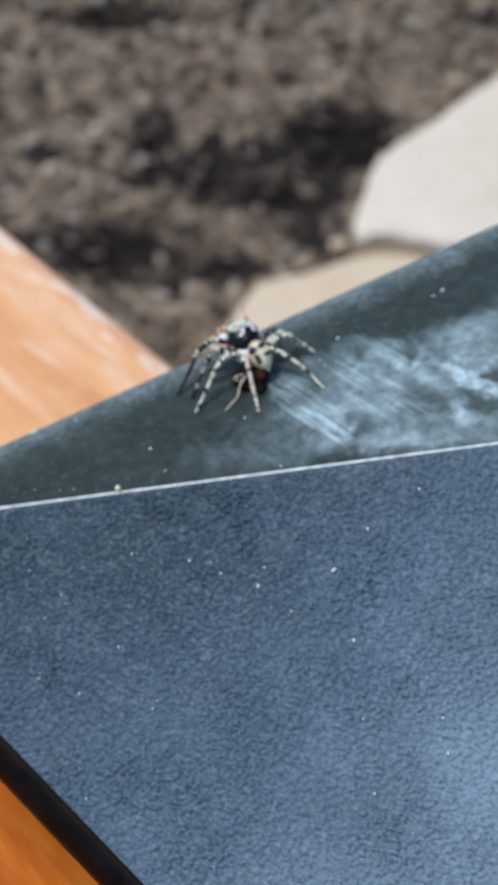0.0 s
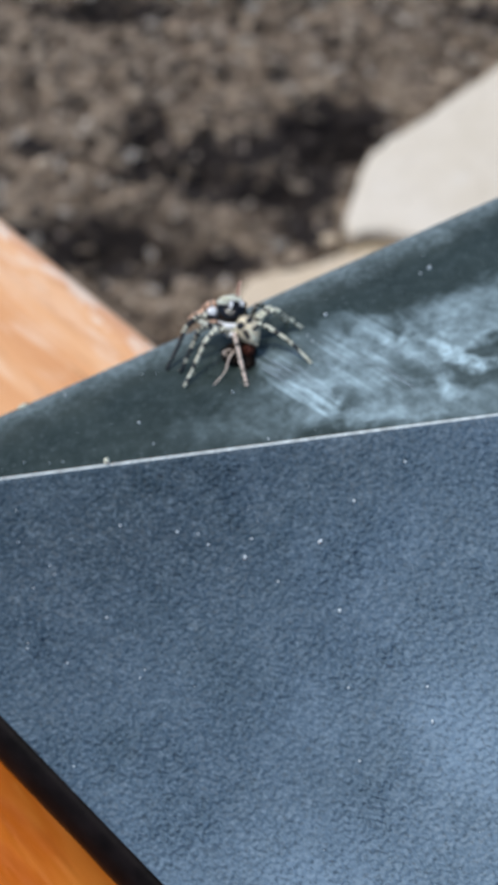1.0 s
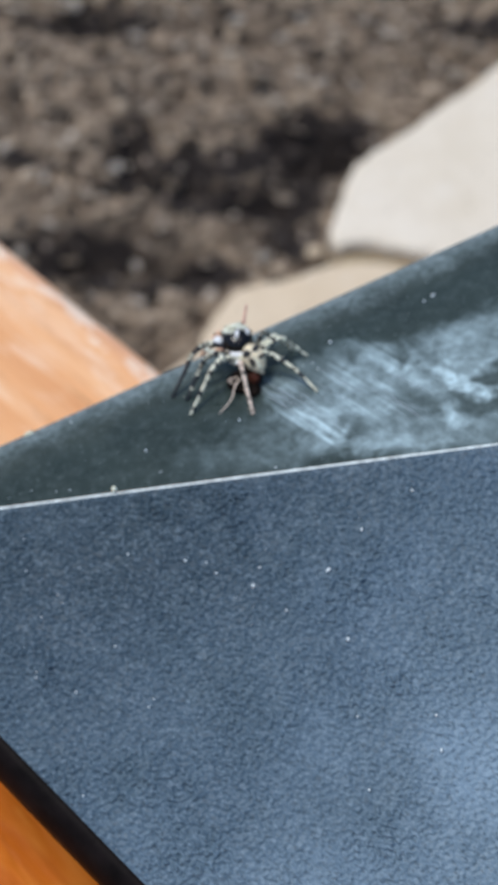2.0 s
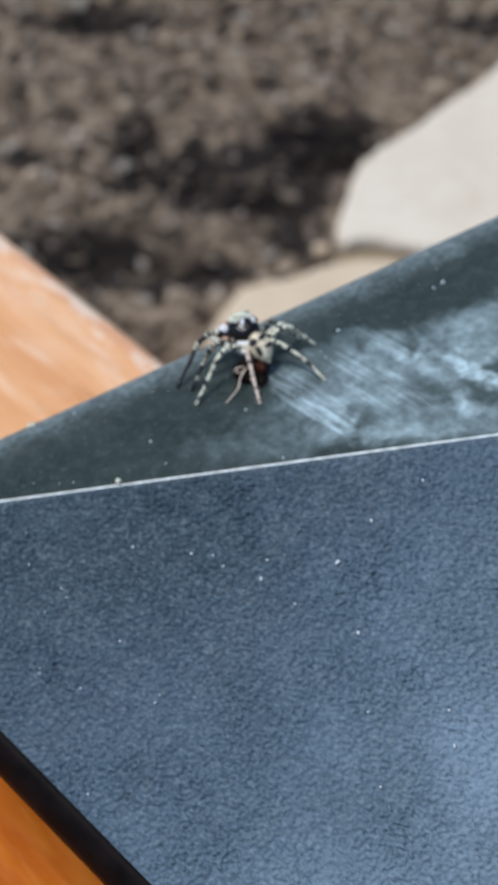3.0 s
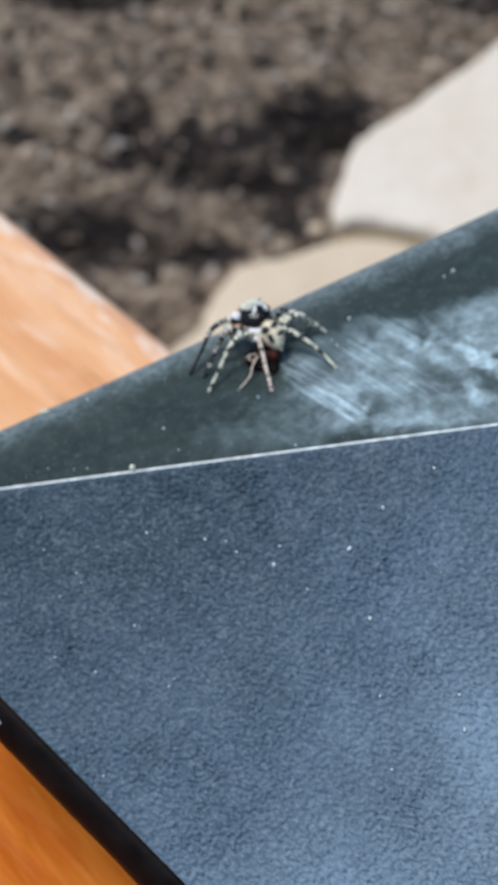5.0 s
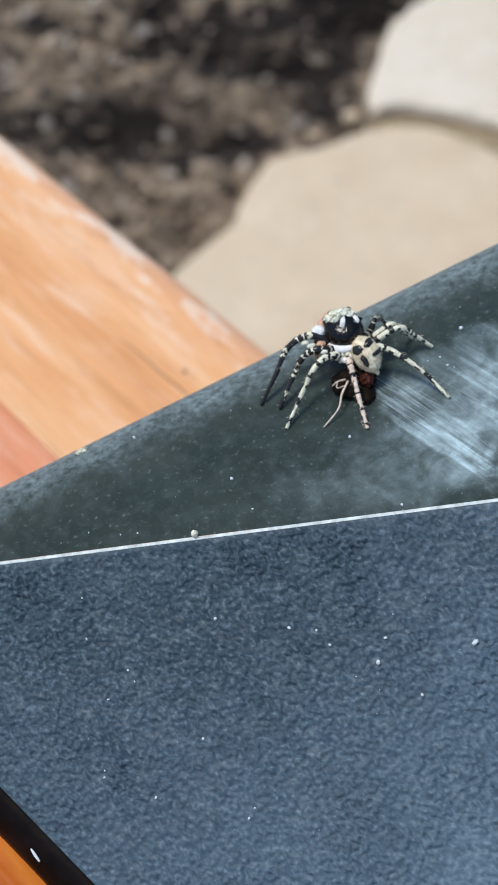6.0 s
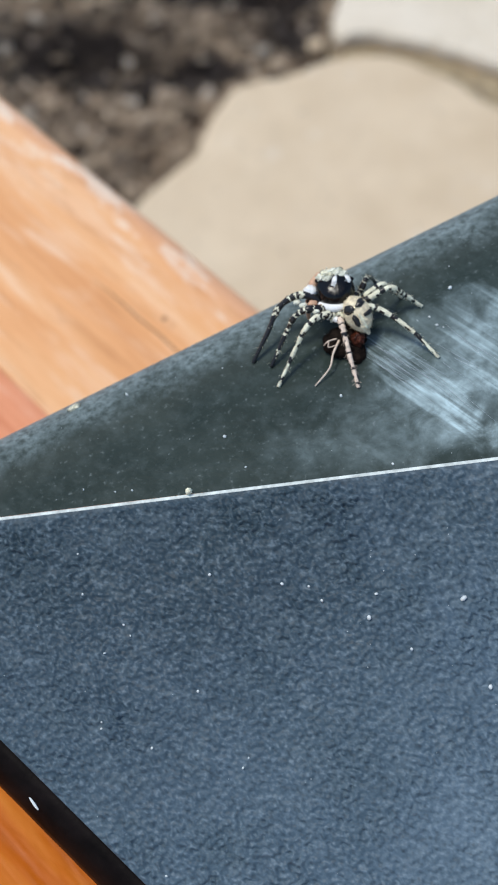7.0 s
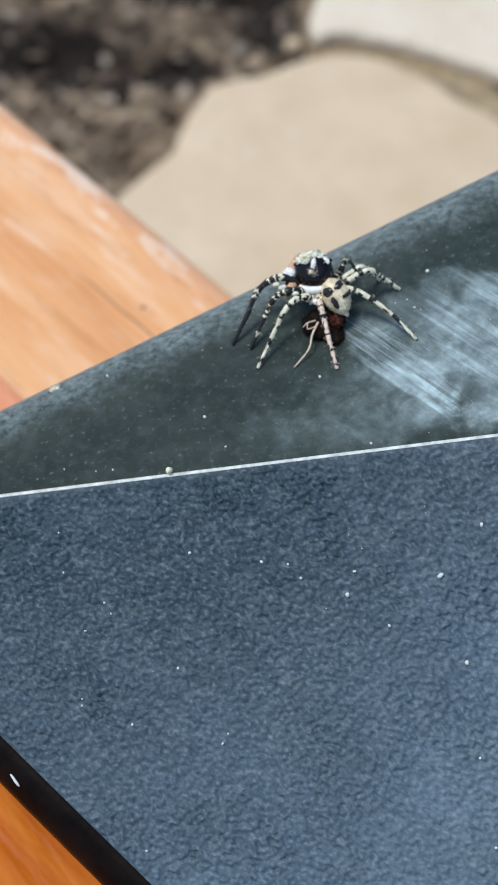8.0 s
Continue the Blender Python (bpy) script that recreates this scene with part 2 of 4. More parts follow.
def shade_hollows(m, dry, shaded):
    """Paints the hollows' shade into the soil's colour, in some ragged patches."""
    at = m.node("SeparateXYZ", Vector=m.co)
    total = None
    for x, y, rx, ry in SHADED_HOLLOWS:
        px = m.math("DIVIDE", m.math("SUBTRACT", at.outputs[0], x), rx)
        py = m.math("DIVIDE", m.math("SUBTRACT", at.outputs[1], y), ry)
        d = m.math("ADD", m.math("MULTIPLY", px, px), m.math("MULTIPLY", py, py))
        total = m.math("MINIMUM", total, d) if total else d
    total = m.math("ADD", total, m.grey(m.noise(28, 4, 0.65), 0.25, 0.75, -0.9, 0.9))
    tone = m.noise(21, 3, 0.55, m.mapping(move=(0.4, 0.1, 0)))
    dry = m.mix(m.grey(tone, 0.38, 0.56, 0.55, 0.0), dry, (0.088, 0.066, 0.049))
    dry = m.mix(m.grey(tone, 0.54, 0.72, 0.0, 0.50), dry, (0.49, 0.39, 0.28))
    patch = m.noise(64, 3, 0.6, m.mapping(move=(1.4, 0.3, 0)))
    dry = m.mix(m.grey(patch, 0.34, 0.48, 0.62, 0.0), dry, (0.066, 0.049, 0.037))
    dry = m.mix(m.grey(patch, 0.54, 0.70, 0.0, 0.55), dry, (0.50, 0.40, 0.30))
    return m.mix(m.grey(total, 0.85, 2.0, 0.95, 0.0), dry, shaded)


def soil(name="soil"):
    m = Mat(name, 0.95, 0.2)
    mid = m.noise(55, 5, 0.65)
    fine = m.noise(420, 4, 0.7)
    c = m.ramp(mid, [(0.35, (0.095, 0.068, 0.047)), (0.51, (0.345, 0.255, 0.174)), (0.67, (0.68, 0.52, 0.375))])
    c = m.mix(m.grey(fine, 0.55, 0.8, 0, 0.6), c, (0.46, 0.385, 0.31))
    m.color(shade_hollows(m, c, (0.024, 0.019, 0.018)))
    m.bump(mid, 0.014, 0.9)
    m.bump(fine, 0.003, 0.9)
    return m.m


def crumbs(name, stops, shaded):
    m = Mat(name, 0.9, 0.25)
    rnd = m.nt.nodes.new("ShaderNodeNewGeometry").outputs["Random Per Island"]
    c = m.ramp(rnd, stops)
    c = m.mix(m.grey(m.noise(500, 4, 0.7), 0.35, 0.7, 0.0, 0.4), c, tuple(0.3 * a for a in stops[1][1]))
    m.color(shade_hollows(m, c, shaded))
    m.bump(m.noise(600, 3), 0.002, 0.7)
    return m.m


def single(name, stops):
    """Soil lumps and chips, each with a tone of its own."""
    m = Mat(name, 0.9, 0.25)
    rnd = m.nt.nodes.new("ShaderNodeObjectInfo").outputs["Random"]
    c = m.ramp(rnd, stops)
    m.color(m.mix(m.grey(m.noise(2.2, 4, 0.7), 0.35, 0.7, 0.0, 0.5), c, tuple(0.35 * a for a in stops[1][1])))
    m.bump(m.noise(3.0, 3), 0.2, 0.7)
    return m.m


def limestone(name, lo, hi):
    m = Mat(name, 0.8, 0.3)
    c = m.ramp(m.noise(14, 5, 0.6), [(0.3, lo), (0.7, hi)])
    c = m.mix(m.grey(m.noise(75, 5, 0.65), 0.55, 0.75, 0, 0.30), c, (0.44, 0.35, 0.26))
    c = m.mix(m.grey(m.noise(48, 2, 0.5, m.mapping(move=(3, 1, 2))), 0.66, 0.74, 0, 0.25), c, (0.78, 0.74, 0.68))
    c = m.mix(m.grey(m.noise(110, 2, 0.5, m.mapping(move=(9, 4, 2))), 0.70, 0.74, 0, 0.7), c, (0.20, 0.16, 0.12))
    m.color(c)
    m.bump(m.noise(40, 4), 0.004, 0.5)
    m.bump(m.noise(300, 4, 0.6), 0.0012, 0.6)
    return m.m


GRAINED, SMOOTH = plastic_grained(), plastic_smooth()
WORN_EDGE = plain("worn_edge", (0.56, 0.62, 0.61), 0.5, 0.35, 0.45, 900, 0.00005, 2600)
BLACK_TRIM = plain("black_rubber", (0.0070, 0.0050, 0.0050), 0.5, 0.05, 0.5, 500, 0.00004, 1500)
WOOD = wood("oiled_wood", (0.64, 0.265, 0.10), (0.83, 0.42, 0.19), (0.91, 0.55, 0.30), (0.94, 0.68, 0.48), cracked=True)
WOOD_RED = wood("reddish_wood", (0.60, 0.19, 0.085), (0.76, 0.30, 0.155), (0.86, 0.42, 0.25), (0.88, 0.56, 0.42))
WOOD_DEEP = wood("deep_orange_wood", (0.40, 0.080, 0.005), (0.54, 0.130, 0.009), (0.62, 0.185, 0.018), (0.68, 0.24, 0.035), 0.10)
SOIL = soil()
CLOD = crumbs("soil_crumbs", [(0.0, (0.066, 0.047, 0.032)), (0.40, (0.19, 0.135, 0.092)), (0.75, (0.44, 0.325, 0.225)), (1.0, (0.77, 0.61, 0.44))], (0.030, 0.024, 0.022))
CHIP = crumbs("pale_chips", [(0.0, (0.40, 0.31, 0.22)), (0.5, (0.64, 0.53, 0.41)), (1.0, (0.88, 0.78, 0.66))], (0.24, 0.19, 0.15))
CLOD_SINGLE = single("soil_lump", [(0.0, (0.035, 0.027, 0.020)), (0.5, (0.15, 0.11, 0.078)), (1.0, (0.40, 0.31, 0.22))])
CHIP_SINGLE = single("bark_chip", [(0.0, (0.34, 0.26, 0.19)), (0.5, (0.64, 0.53, 0.41)), (1.0, (0.90, 0.81, 0.70))])
STONE_PALE = limestone("pale_limestone", (0.685, 0.590, 0.455), (0.775, 0.685, 0.560))
STONE_TAN = limestone("tan_limestone", (0.600, 0.468, 0.318), (0.710, 0.572, 0.408))
STONE_SIDE = limestone("earth_stained_limestone", (0.50, 0.385, 0.265), (0.62, 0.49, 0.35))
JOINT = plain("joint_sand", (0.36, 0.285, 0.180), 0.95, 0.2, 0.4, 60, 0.003, 200)
CREAM = plain("cream_hair", (0.82, 0.77, 0.58), 0.6, 0.4, 0.35, 2500, 0.00005, 9000)
PINKISH = plain("pinkish_hair", (0.74, 0.60, 0.49), 0.6, 0.4, 0.3, 2500)
ROSY = plain("rosy_cuticle", (0.70, 0.40, 0.31), 0.5, 0.4, 0.3, 2500)
DARK = plain("black_cuticle", (0.012, 0.011, 0.012), 0.30, 0.5, 0.3, 2500)
GLOSSY = plain("glossy_carapace", (0.002, 0.002, 0.003), 0.10, 0.35, 0.3, 1500, 0.00003, 6000)
WHITE = plain("white_hair_and_glint", (0.90, 0.91, 0.90), 0.7, 0.3, 0.12, 2500, 0.00006, 9000)
GREENISH = plain("grey_green_hair", (0.76, 0.78, 0.65), 0.6, 0.4, 0.3, 2500, 0.00006, 9000)
TAN = plain("tan_hair", (0.64, 0.40, 0.27), 0.6, 0.4, 0.35, 2200, 0.00005, 9000)
ABDOMEN = plain("buff_abdomen", (0.74, 0.63, 0.45), 0.6, 0.35, 0.4, 2600, 0.00006, 7000)
REDDISH = plain("reddish_cuticle", (0.075, 0.018, 0.008), 0.5, 0.3, 0.6, 2500, 0.00005, 4000)
BROWN = plain("brown_cuticle_and_shadow", (0.012, 0.0075, 0.0055), 0.8, 0.12, 0.7, 2500, 0.00006, 4000)
SILK = plain("silk", (0.40, 0.47, 0.52), 0.4, 0.5, 0.2, 900)
DUST = plain("dust", (0.66, 0.72, 0.74), 0.8, 0.3, 0.12, 2000)
POLLEN = plain("pollen", (0.97, 0.97, 0.74), 0.8, 0.2, 0.08, 2500)


# ------------------------------------------------------------------ mesh helpers
def part(name, bm, material, parent=None, label="", smooth=True):
    """Links a bmesh as one mesh object, under parent if there is one."""
    me = bpy.data.meshes.new(name)
    bm.to_mesh(me)
    bm.free()
    for mm in material if isinstance(material, (list, tuple)) else (material,):
        me.materials.append(mm)
    if smooth:
        me.polygons.foreach_set("use_smooth", [True] * len(me.polygons))
    ob = new(name, me)
    if parent:
        ob.parent = parent
    return tagged(ob, label)


def from_arrays(name, verts, faces, material, parent=None, label="", smooth=True):
    me = bpy.data.meshes.new(name)
    me.from_pydata(verts, [], faces)
    me.materials.append(material)
    if smooth:
        me.polygons.foreach_set("use_smooth", [True] * len(me.polygons))
    ob = new(name, me)
    if parent:
        ob.parent = parent
    return tagged(ob, label)


def blob(center, radii, turn=None, seg=20, rings=12, rough=0.0, seed=0):
    """An ellipsoid with a slightly uneven skin."""
    bm = bmesh.new()
    bmesh.ops.create_uvsphere(bm, u_segments=seg, v_segments=rings, radius=1)
    m = Matrix.Translation(center) @ (turn.to_4x4() if turn else Matrix()) @ Matrix.Diagonal((*radii, 1))
    for v in bm.verts:
        v.co *= 1 + rough * noise.noise(v.co * 2.3 + Vector((seed, seed * 2, 0)))
    bm.transform(m)
    return bm


def smooth_path(pts, n):
    """Catmull-Rom through pts, n steps a span."""
    p = [Vector(a) for a in pts]
    p = [2 * p[0] - p[1], *p, 2 * p[-1] - p[-2]]
    out = []
    for i in range(1, len(p) - 2):
        for k in range(n):
            t = k / n
            a, b, c, d = p[i - 1:i + 3]
            out.append(0.5 * (2 * b + (c - a) * t + (2 * a - 5 * b + 4 * c - d) * t * t + (3 * b - a - 3 * c + d) * t ** 3))
    return out + [p[-2]]


def tube(bm, pts, radius, sides=7, slot=None):
    """Adds a tube along pts; radius(s) and slot(s) for s from 0 to 1."""
    rings = []
    n = len(pts)
    for i, p in enumerate(pts):
        s = i / (n - 1)
        d = (pts[min(i + 1, n - 1)] - pts[max(i - 1, 0)]).normalized()
        a = d.cross(Vector((0.31, 0.2, 0.93))).normalized()
        b = d.cross(a)
        r = radius(s)
        rings.append([bm.verts.new(p + (a * math.cos(q) + b * math.sin(q)) * r) for q in (2 * math.pi * k / sides for k in range(sides))])
    for i in range(n - 1):
        for k in range(sides):
            f = bm.faces.new((rings[i][k], rings[i][(k + 1) % sides], rings[i + 1][(k + 1) % sides], rings[i + 1][k]))
            if slot:
                f.material_index = slot((i + 0.5) / (n - 1))
    bm.faces.new(rings[0][::-1])
    bm.faces.new(rings[-1])


MM = 0.001

# ------------------------------------------------------------------ ground
def ground():
    """One sheet, fine where it is seen and coarse out to the horizon."""
    def spaced(lo, hi, step):
        mid = list(np.arange(lo, hi + step / 2, step))
        out = []
        g = step
        x = hi
        while x < 80:
            g *= 1.45
            x += g
            out.append(x)
        left, g, x = [], step, lo
        while x > -80:
            g *= 1.45
            x -= g
            left.append(x)
        return left[::-1] + mid + out
    xs, ys = spaced(-0.55, 0.60, 0.0042), spaced(0.62, 1.95, 0.0048)
    pits = ((-0.110, 1.215, 0.030, 0.050, 0.040), (-0.055, 1.150, 0.050, 0.028, 0.030), (0.005, 1.115, 0.055, 0.030, 0.035), (0.095, 1.225, 0.050, 0.060, 0.055), (0.150, 1.245, 0.035, 0.045, 0.050), (0.070, 1.130, 0.040, 0.045, 0.030), (0.070, 1.045, 0.028, 0.035, 0.020), (-0.160, 1.025, 0.085, 0.032, 0.048), (-0.115, 0.985, 0.05, 0.028, 0.030), (-0.035, 0.985, 0.045, 0.022, 0.02), (-0.064, 0.845, 0.014, 0.014, 0.025), (-0.178, 1.50, 0.08, 0.03, 0.03))
    verts, faces = [], []
    for y in ys:
        for x in xs:
            near = max(0.0, 1 - max(abs(x) - 0.5, abs(y - 1.25) - 0.62, 0) / 0.6)
            p = Vector((x, y, 0))
            z = 0.0
            if near > 0:
                z = 0.013 * noise.fractal(p * 9, 0.8, 2.1, 3) + 0.010 * noise.noise(p * 34) + 0.006 * noise.noise(p * 85) + 0.004 * noise.noise(p * 170)
                for a, b, ra, rb, h in pits:
                    z -= h * math.exp(-((x - a) / ra) ** 2 - ((y - b) / rb) ** 2)
                # a low crumbly bank between the hollows
                z += 0.016 * math.exp(-((y - 1.075 + 0.42 * (x + 0.090)) / 0.020) ** 2 - ((x + 0.03) / 0.08) ** 2)
                z = z * near - 0.004
            verts.append((x, y, z))
    w = len(xs)
    for j in range(len(ys) - 1):
        for i in range(w - 1):
            k = j * w + i
            faces.append((k, k + 1, k + w + 1, k + w))
    return tagged(from_arrays("ground", verts, faces, SOIL), "bare brown garden soil, loose and cloddy", "soil", kind="structure"), pits


def soil_height(x, y, pits):
    p = Vector((x, y, 0))
    z = 0.013 * noise.fractal(p * 9, 0.8, 2.1, 3) + 0.010 * noise.noise(p * 34) + 0.006 * noise.noise(p * 85) + 0.004 * noise.noise(p * 170)
    for a, b, ra, rb, h in pits:
        z -= h * math.exp(-((x - a) / ra) ** 2 - ((y - b) / rb) ** 2)
    z += 0.016 * math.exp(-((y - 1.075 + 0.42 * (x + 0.090)) / 0.020) ** 2 - ((x + 0.03) / 0.08) ** 2)
    return z - 0.004


def scatter(name, count, sizes, material, label, seed, flat=0.7, pits=(), long=1.0):
    """Many small uneven lumps on the soil, as one object."""
    rng = random.Random(seed)
    bm0 = bmesh.new()
    bmesh.ops.create_icosphere(bm0, subdivisions=1, radius=1)
    bv = [v.co.copy() for v in bm0.verts]
    bf = [[v.index for v in f.verts] for f in bm0.faces]
    bm0.free()
    verts, faces = [], []
    for _ in range(count):
        x, y = rng.uniform(-0.48, 0.52), rng.uniform(0.70, 1.85)
        r = sizes[0] + (sizes[1] - sizes[0]) * rng.random() ** 2.6
        turn = Euler((rng.uniform(-0.5, 0.5), rng.uniform(-0.5, 0.5), rng.uniform(0, 6.3))).to_matrix()
        dim = Vector((r * rng.uniform(0.8, 1.5) * long, r * rng.uniform(0.6, 1.0), r * flat * rng.uniform(0.6, 1.0)))
        at = Vector((x, y, soil_height(x, y, pits) + dim.z * 0.35))
        k = len(verts)
        for v in bv:
            q = v * (1 + 0.6 * noise.noise(v * 1.9 + at * 90))
            verts.append(at + turn @ Vector((q.x * dim.x, q.y * dim.y, q.z * dim.z)))
        faces.extend([[a + k for a in f] for f in bf])
    return tagged(from_arrays(name, verts, faces, material, smooth=False), label, "soil", kind="stuff")


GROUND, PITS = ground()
scatter("soil_clods", 9000, (0.0014, 0.0105), CLOD, "crumbly brown soil clods lying loose", 3, 0.75, PITS)
scatter("pale_chips", 1500, (0.0026, 0.0085), CHIP, "pale bark chips and grit on the soil", 5, 0.45, PITS, 1.4)
scatter("dry_fibres", 2600, (0.0009, 0.0024), CLOD, "dry brown root fibres and straw bits in soil", 9, 0.6, PITS, 5.0)


def clods():
    """The larger lumps and bark chips nearest to the stones lie singly; alike ones share a mesh."""
    rng = random.Random(17)
    for name, material, count, lo, hi, flat, long in (("clod", CLOD_SINGLE, 190, 0.006, 0.015, 0.8, 1.1), ("bark_chip", CHIP_SINGLE, 150, 0.0055, 0.0115, 0.35, 1.5)):
        kinds = []
        for k in range(8):
            bm = bmesh.new()
            bmesh.ops.create_icosphere(bm, subdivisions=1, radius=1)
            for q in bm.verts:
                q.co *= 1 + 0.55 * noise.noise(q.co * 1.7 + Vector((k * 5.3, 0, lo * 900)))
                q.co.x *= long
                q.co.z *= flat
            me = bpy.data.meshes.new(name)
            bm.to_mesh(me)
            bm.free()
            me.materials.append(material)
            kinds.append(me)
        made = 0
        while made < count:
            x, y = rng.uniform(-0.32, 0.34), rng.uniform(0.86, 1.58)
            if x > 0.09 and y < 1.30 or y < 1.0 and x > -0.02 or name == "bark_chip" and y < 1.18 and rng.random() < 0.65:
                continue
            r = lo + (hi - lo) * rng.random() ** 2.2
            ob = new(name, rng.choice(kinds))
            ob.parent = GROUND
            ob.location = (x, y, soil_height(x, y, PITS) + r * flat * 0.4)
            ob.rotation_euler = (rng.uniform(-0.4, 0.4), rng.uniform(-0.4, 0.4), rng.uniform(0, 6.3))
            ob.scale = (r, r * rng.uniform(0.6, 0.95), r * rng.uniform(0.7, 1.0))
            made += 1


clods()

# ------------------------------------------------------------------ paving stones
def slab(name, outline, top, depth, material, label, seed, soft=0.0045):
    """A natural stone slab from a smooth closed outline of (x, y), with an eased, uneven rim."""
    n = len(outline)
    loop = []
    for i in range(n):
        a, b, c, d = (Vector((*outline[(i + k) % n], 0)) for k in (-1, 0, 1, 2))
        for k in range(8):
            t = k / 8
            loop.append(0.5 * (2 * b + (c - a) * t + (2 * a - 5 * b + 4 * c - d) * t * t + (3 * b - a - 3 * c + d) * t ** 3))
    mid = sum(loop, Vector()) / len(loop)
    for p in loop:
        w = (p - mid).normalized()
        p += w * 0.0035 * noise.noise(p * 45 + Vector((seed, 0, 0))) + w * 0.0015 * noise.noise(p * 160)
    levels = [(0.0, -depth), (0.0, -soft * 2.2), (0.12, -soft * 1.0), (0.45, -soft * 0.35), (1.0, -soft * 0.06), (2.2, 0.0)]
    bm = bmesh.new()
    rings = []
    for inset, dz in levels:
        ring = []
        for p in loop:
            q = p + (mid - p).normalized() * inset * soft
            q.z = top + dz + (0.0014 * noise.noise(q * 30) if dz > -depth else 0)
            ring.append(bm.verts.new(q))
        rings.append(ring)
    for share in (0.75, 0.5, 0.25):
        ring = []
        for p in loop:
            q = mid.lerp(p, share)
            q.z = top + 0.0022 * noise.noise(q * 14 + Vector((0, 0, seed))) + 0.001 * noise.noise(q * 40)
            ring.append(bm.verts.new(q))
        rings.append(ring)
    m = len(loop)
    for r0, r1 in zip(rings, rings[1:]):
        for i in range(m):
            f = bm.faces.new((r0[i], r0[(i + 1) % m], r1[(i + 1) % m], r1[i]))
            f.material_index = int(r0 is rings[0])
    centre = bm.verts.new((mid.x, mid.y, top))
    for i in range(m):
        bm.faces.new((rings[-1][i], rings[-1][(i + 1) % m], centre))
    bm.faces.new(rings[0][::-1])
    bmesh.ops.recalc_face_normals(bm, faces=bm.faces)
    ob = part(name, bm, (material, STONE_SIDE))
    return tagged(ob, label, "paving stone", group="paving stones beside the soil")


slab("paving_stone", ((-0.080, 0.762), (-0.030, 0.822), (-0.020, 0.856), (0.000, 0.897), (0.022, 0.922), (0.060, 0.932), (0.094, 0.950), (0.138, 0.961), (0.178, 0.954), (0.212, 0.933), (0.245, 0.899), (0.280, 0.868), (0.33, 0.81), (0.34, 0.72), (0.26, 0.60), (0.15, 0.56), (0.05, 0.56), (-0.06, 0.62), (-0.095, 0.70)), 0.030, 0.060, STONE_TAN, "tan limestone paving stone with a rounded outline set in soil", 2)
slab("paving_stone", ((0.116, 0.986), (0.110, 1.014), (0.121, 1.055), (0.137, 1.112), (0.165, 1.156), (0.207, 1.198), (0.237, 1.231), (0.300, 1.298), (0.335, 1.343), (0.42, 1.41), (0.56, 1.41), (0.62, 1.25), (0.58, 1.05), (0.46, 0.900), (0.35, 0.908), (0.290, 0.932), (0.240, 0.960), (0.184, 0.982), (0.134, 0.992)), 0.030, 0.060, STONE_PALE, "pale limestone paving stone with rounded corners set in soil", 7)


def joint():
    """Earth and sand packed into the gap between the stones."""
    bm = bmesh.new()
    xs, ys = np.linspace(0.095, 0.50, 80), np.linspace(0.82, 1.03, 42)
    grid = [[bm.verts.new((x, y, 0.0125 - 0.030 * max(0.0, (0.125 - x) / 0.03) + 0.003 * noise.noise(Vector((x, y, 0)) * 60) + 0.0015 * noise.noise(Vector((x, y, 3)) * 190))) for x in xs] for y in ys]
    for r0, r1 in zip(grid, grid[1:]):
        for i in range(len(xs) - 1):
            bm.faces.new((r0[i], r0[i + 1], r1[i + 1], r1[i]))
    tagged(part("joint", bm, JOINT), "brown sandy earth packed between two paving stones", "joint", kind="structure")


joint()
tagged(part("pebble", blob((0.094, 0.995, 0.012), (0.009, 0.008, 0.007), None, 18, 12, 0.25, 4), STONE_TAN), "small tan pebble on the soil beside the stones", "pebble")

# ------------------------------------------------------------------ table
TABLE_TOP = 0.7432
GRAIN_WAY = math.degrees(math.atan2(-0.747, 0.665))


def table():
    """A wooden table whose top is glued from narrow staves; the outer edge is rounded by wear."""
    root = new("wooden_table")
    root.matrix_world = Matrix.Translation((-0.0048 + 0.0014, 0.0438 + 0.0012, 0)) @ pose(0, 0, 0, 0, 0, GRAIN_WAY)
    tagged(root, "orange varnished wooden table with a worn rounded edge", "table")
    widths = [0.0272, 0.018, 0.046, 0.05, 0.06, 0.06, 0.07, 0.07]
    y = 0.0
    for k, w in enumerate(widths):
        bm = bmesh.new()
        bmesh.ops.create_cube(bm, size=1)
        bm.transform(Matrix.Translation((0.02, -y - w / 2, TABLE_TOP - 0.014)) @ Matrix.Diagonal((0.62, w - 0.00006, 0.028, 1)))
        outer = [e for e in bm.edges if all(v.co.y > -1e-3 and v.co.z > TABLE_TOP - 0.001 for v in e.verts)] if k == 0 else []
        if outer:
            bmesh.ops.bevel(bm, geom=outer, offset=0.0035, segments=6, profile=0.5, affect="EDGES")
        tops = [e for e in bm.edges if all(v.co.z > TABLE_TOP - 1e-5 for v in e.verts) and abs(e.verts[0].co.y - e.verts[1].co.y) < 1e-6 and (k > 0 or e.verts[0].co.y < -0.02)]
        bmesh.ops.bevel(bm, geom=tops, offset=0.00008, segments=1, affect="EDGES")
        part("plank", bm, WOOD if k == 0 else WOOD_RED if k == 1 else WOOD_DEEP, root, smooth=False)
        y += w
    for x, yy in ((-0.22, -0.06), (0.26, -0.06), (-0.22, -0.34), (0.26, -0.34)):
        bm = bmesh.new()
        bmesh.ops.create_cube(bm, size=1)
        bm.transform(Matrix.Translation((x, yy, (TABLE_TOP - 0.028) / 2 - 0.01)) @ Matrix.Diagonal((0.05, 0.05, TABLE_TOP - 0.028 + 0.02, 1)))
        bmesh.ops.bevel(bm, geom=bm.edges[:], offset=0.003, segments=2, affect="EDGES")
        part("leg", bm, WOOD, root)
    return root


table()

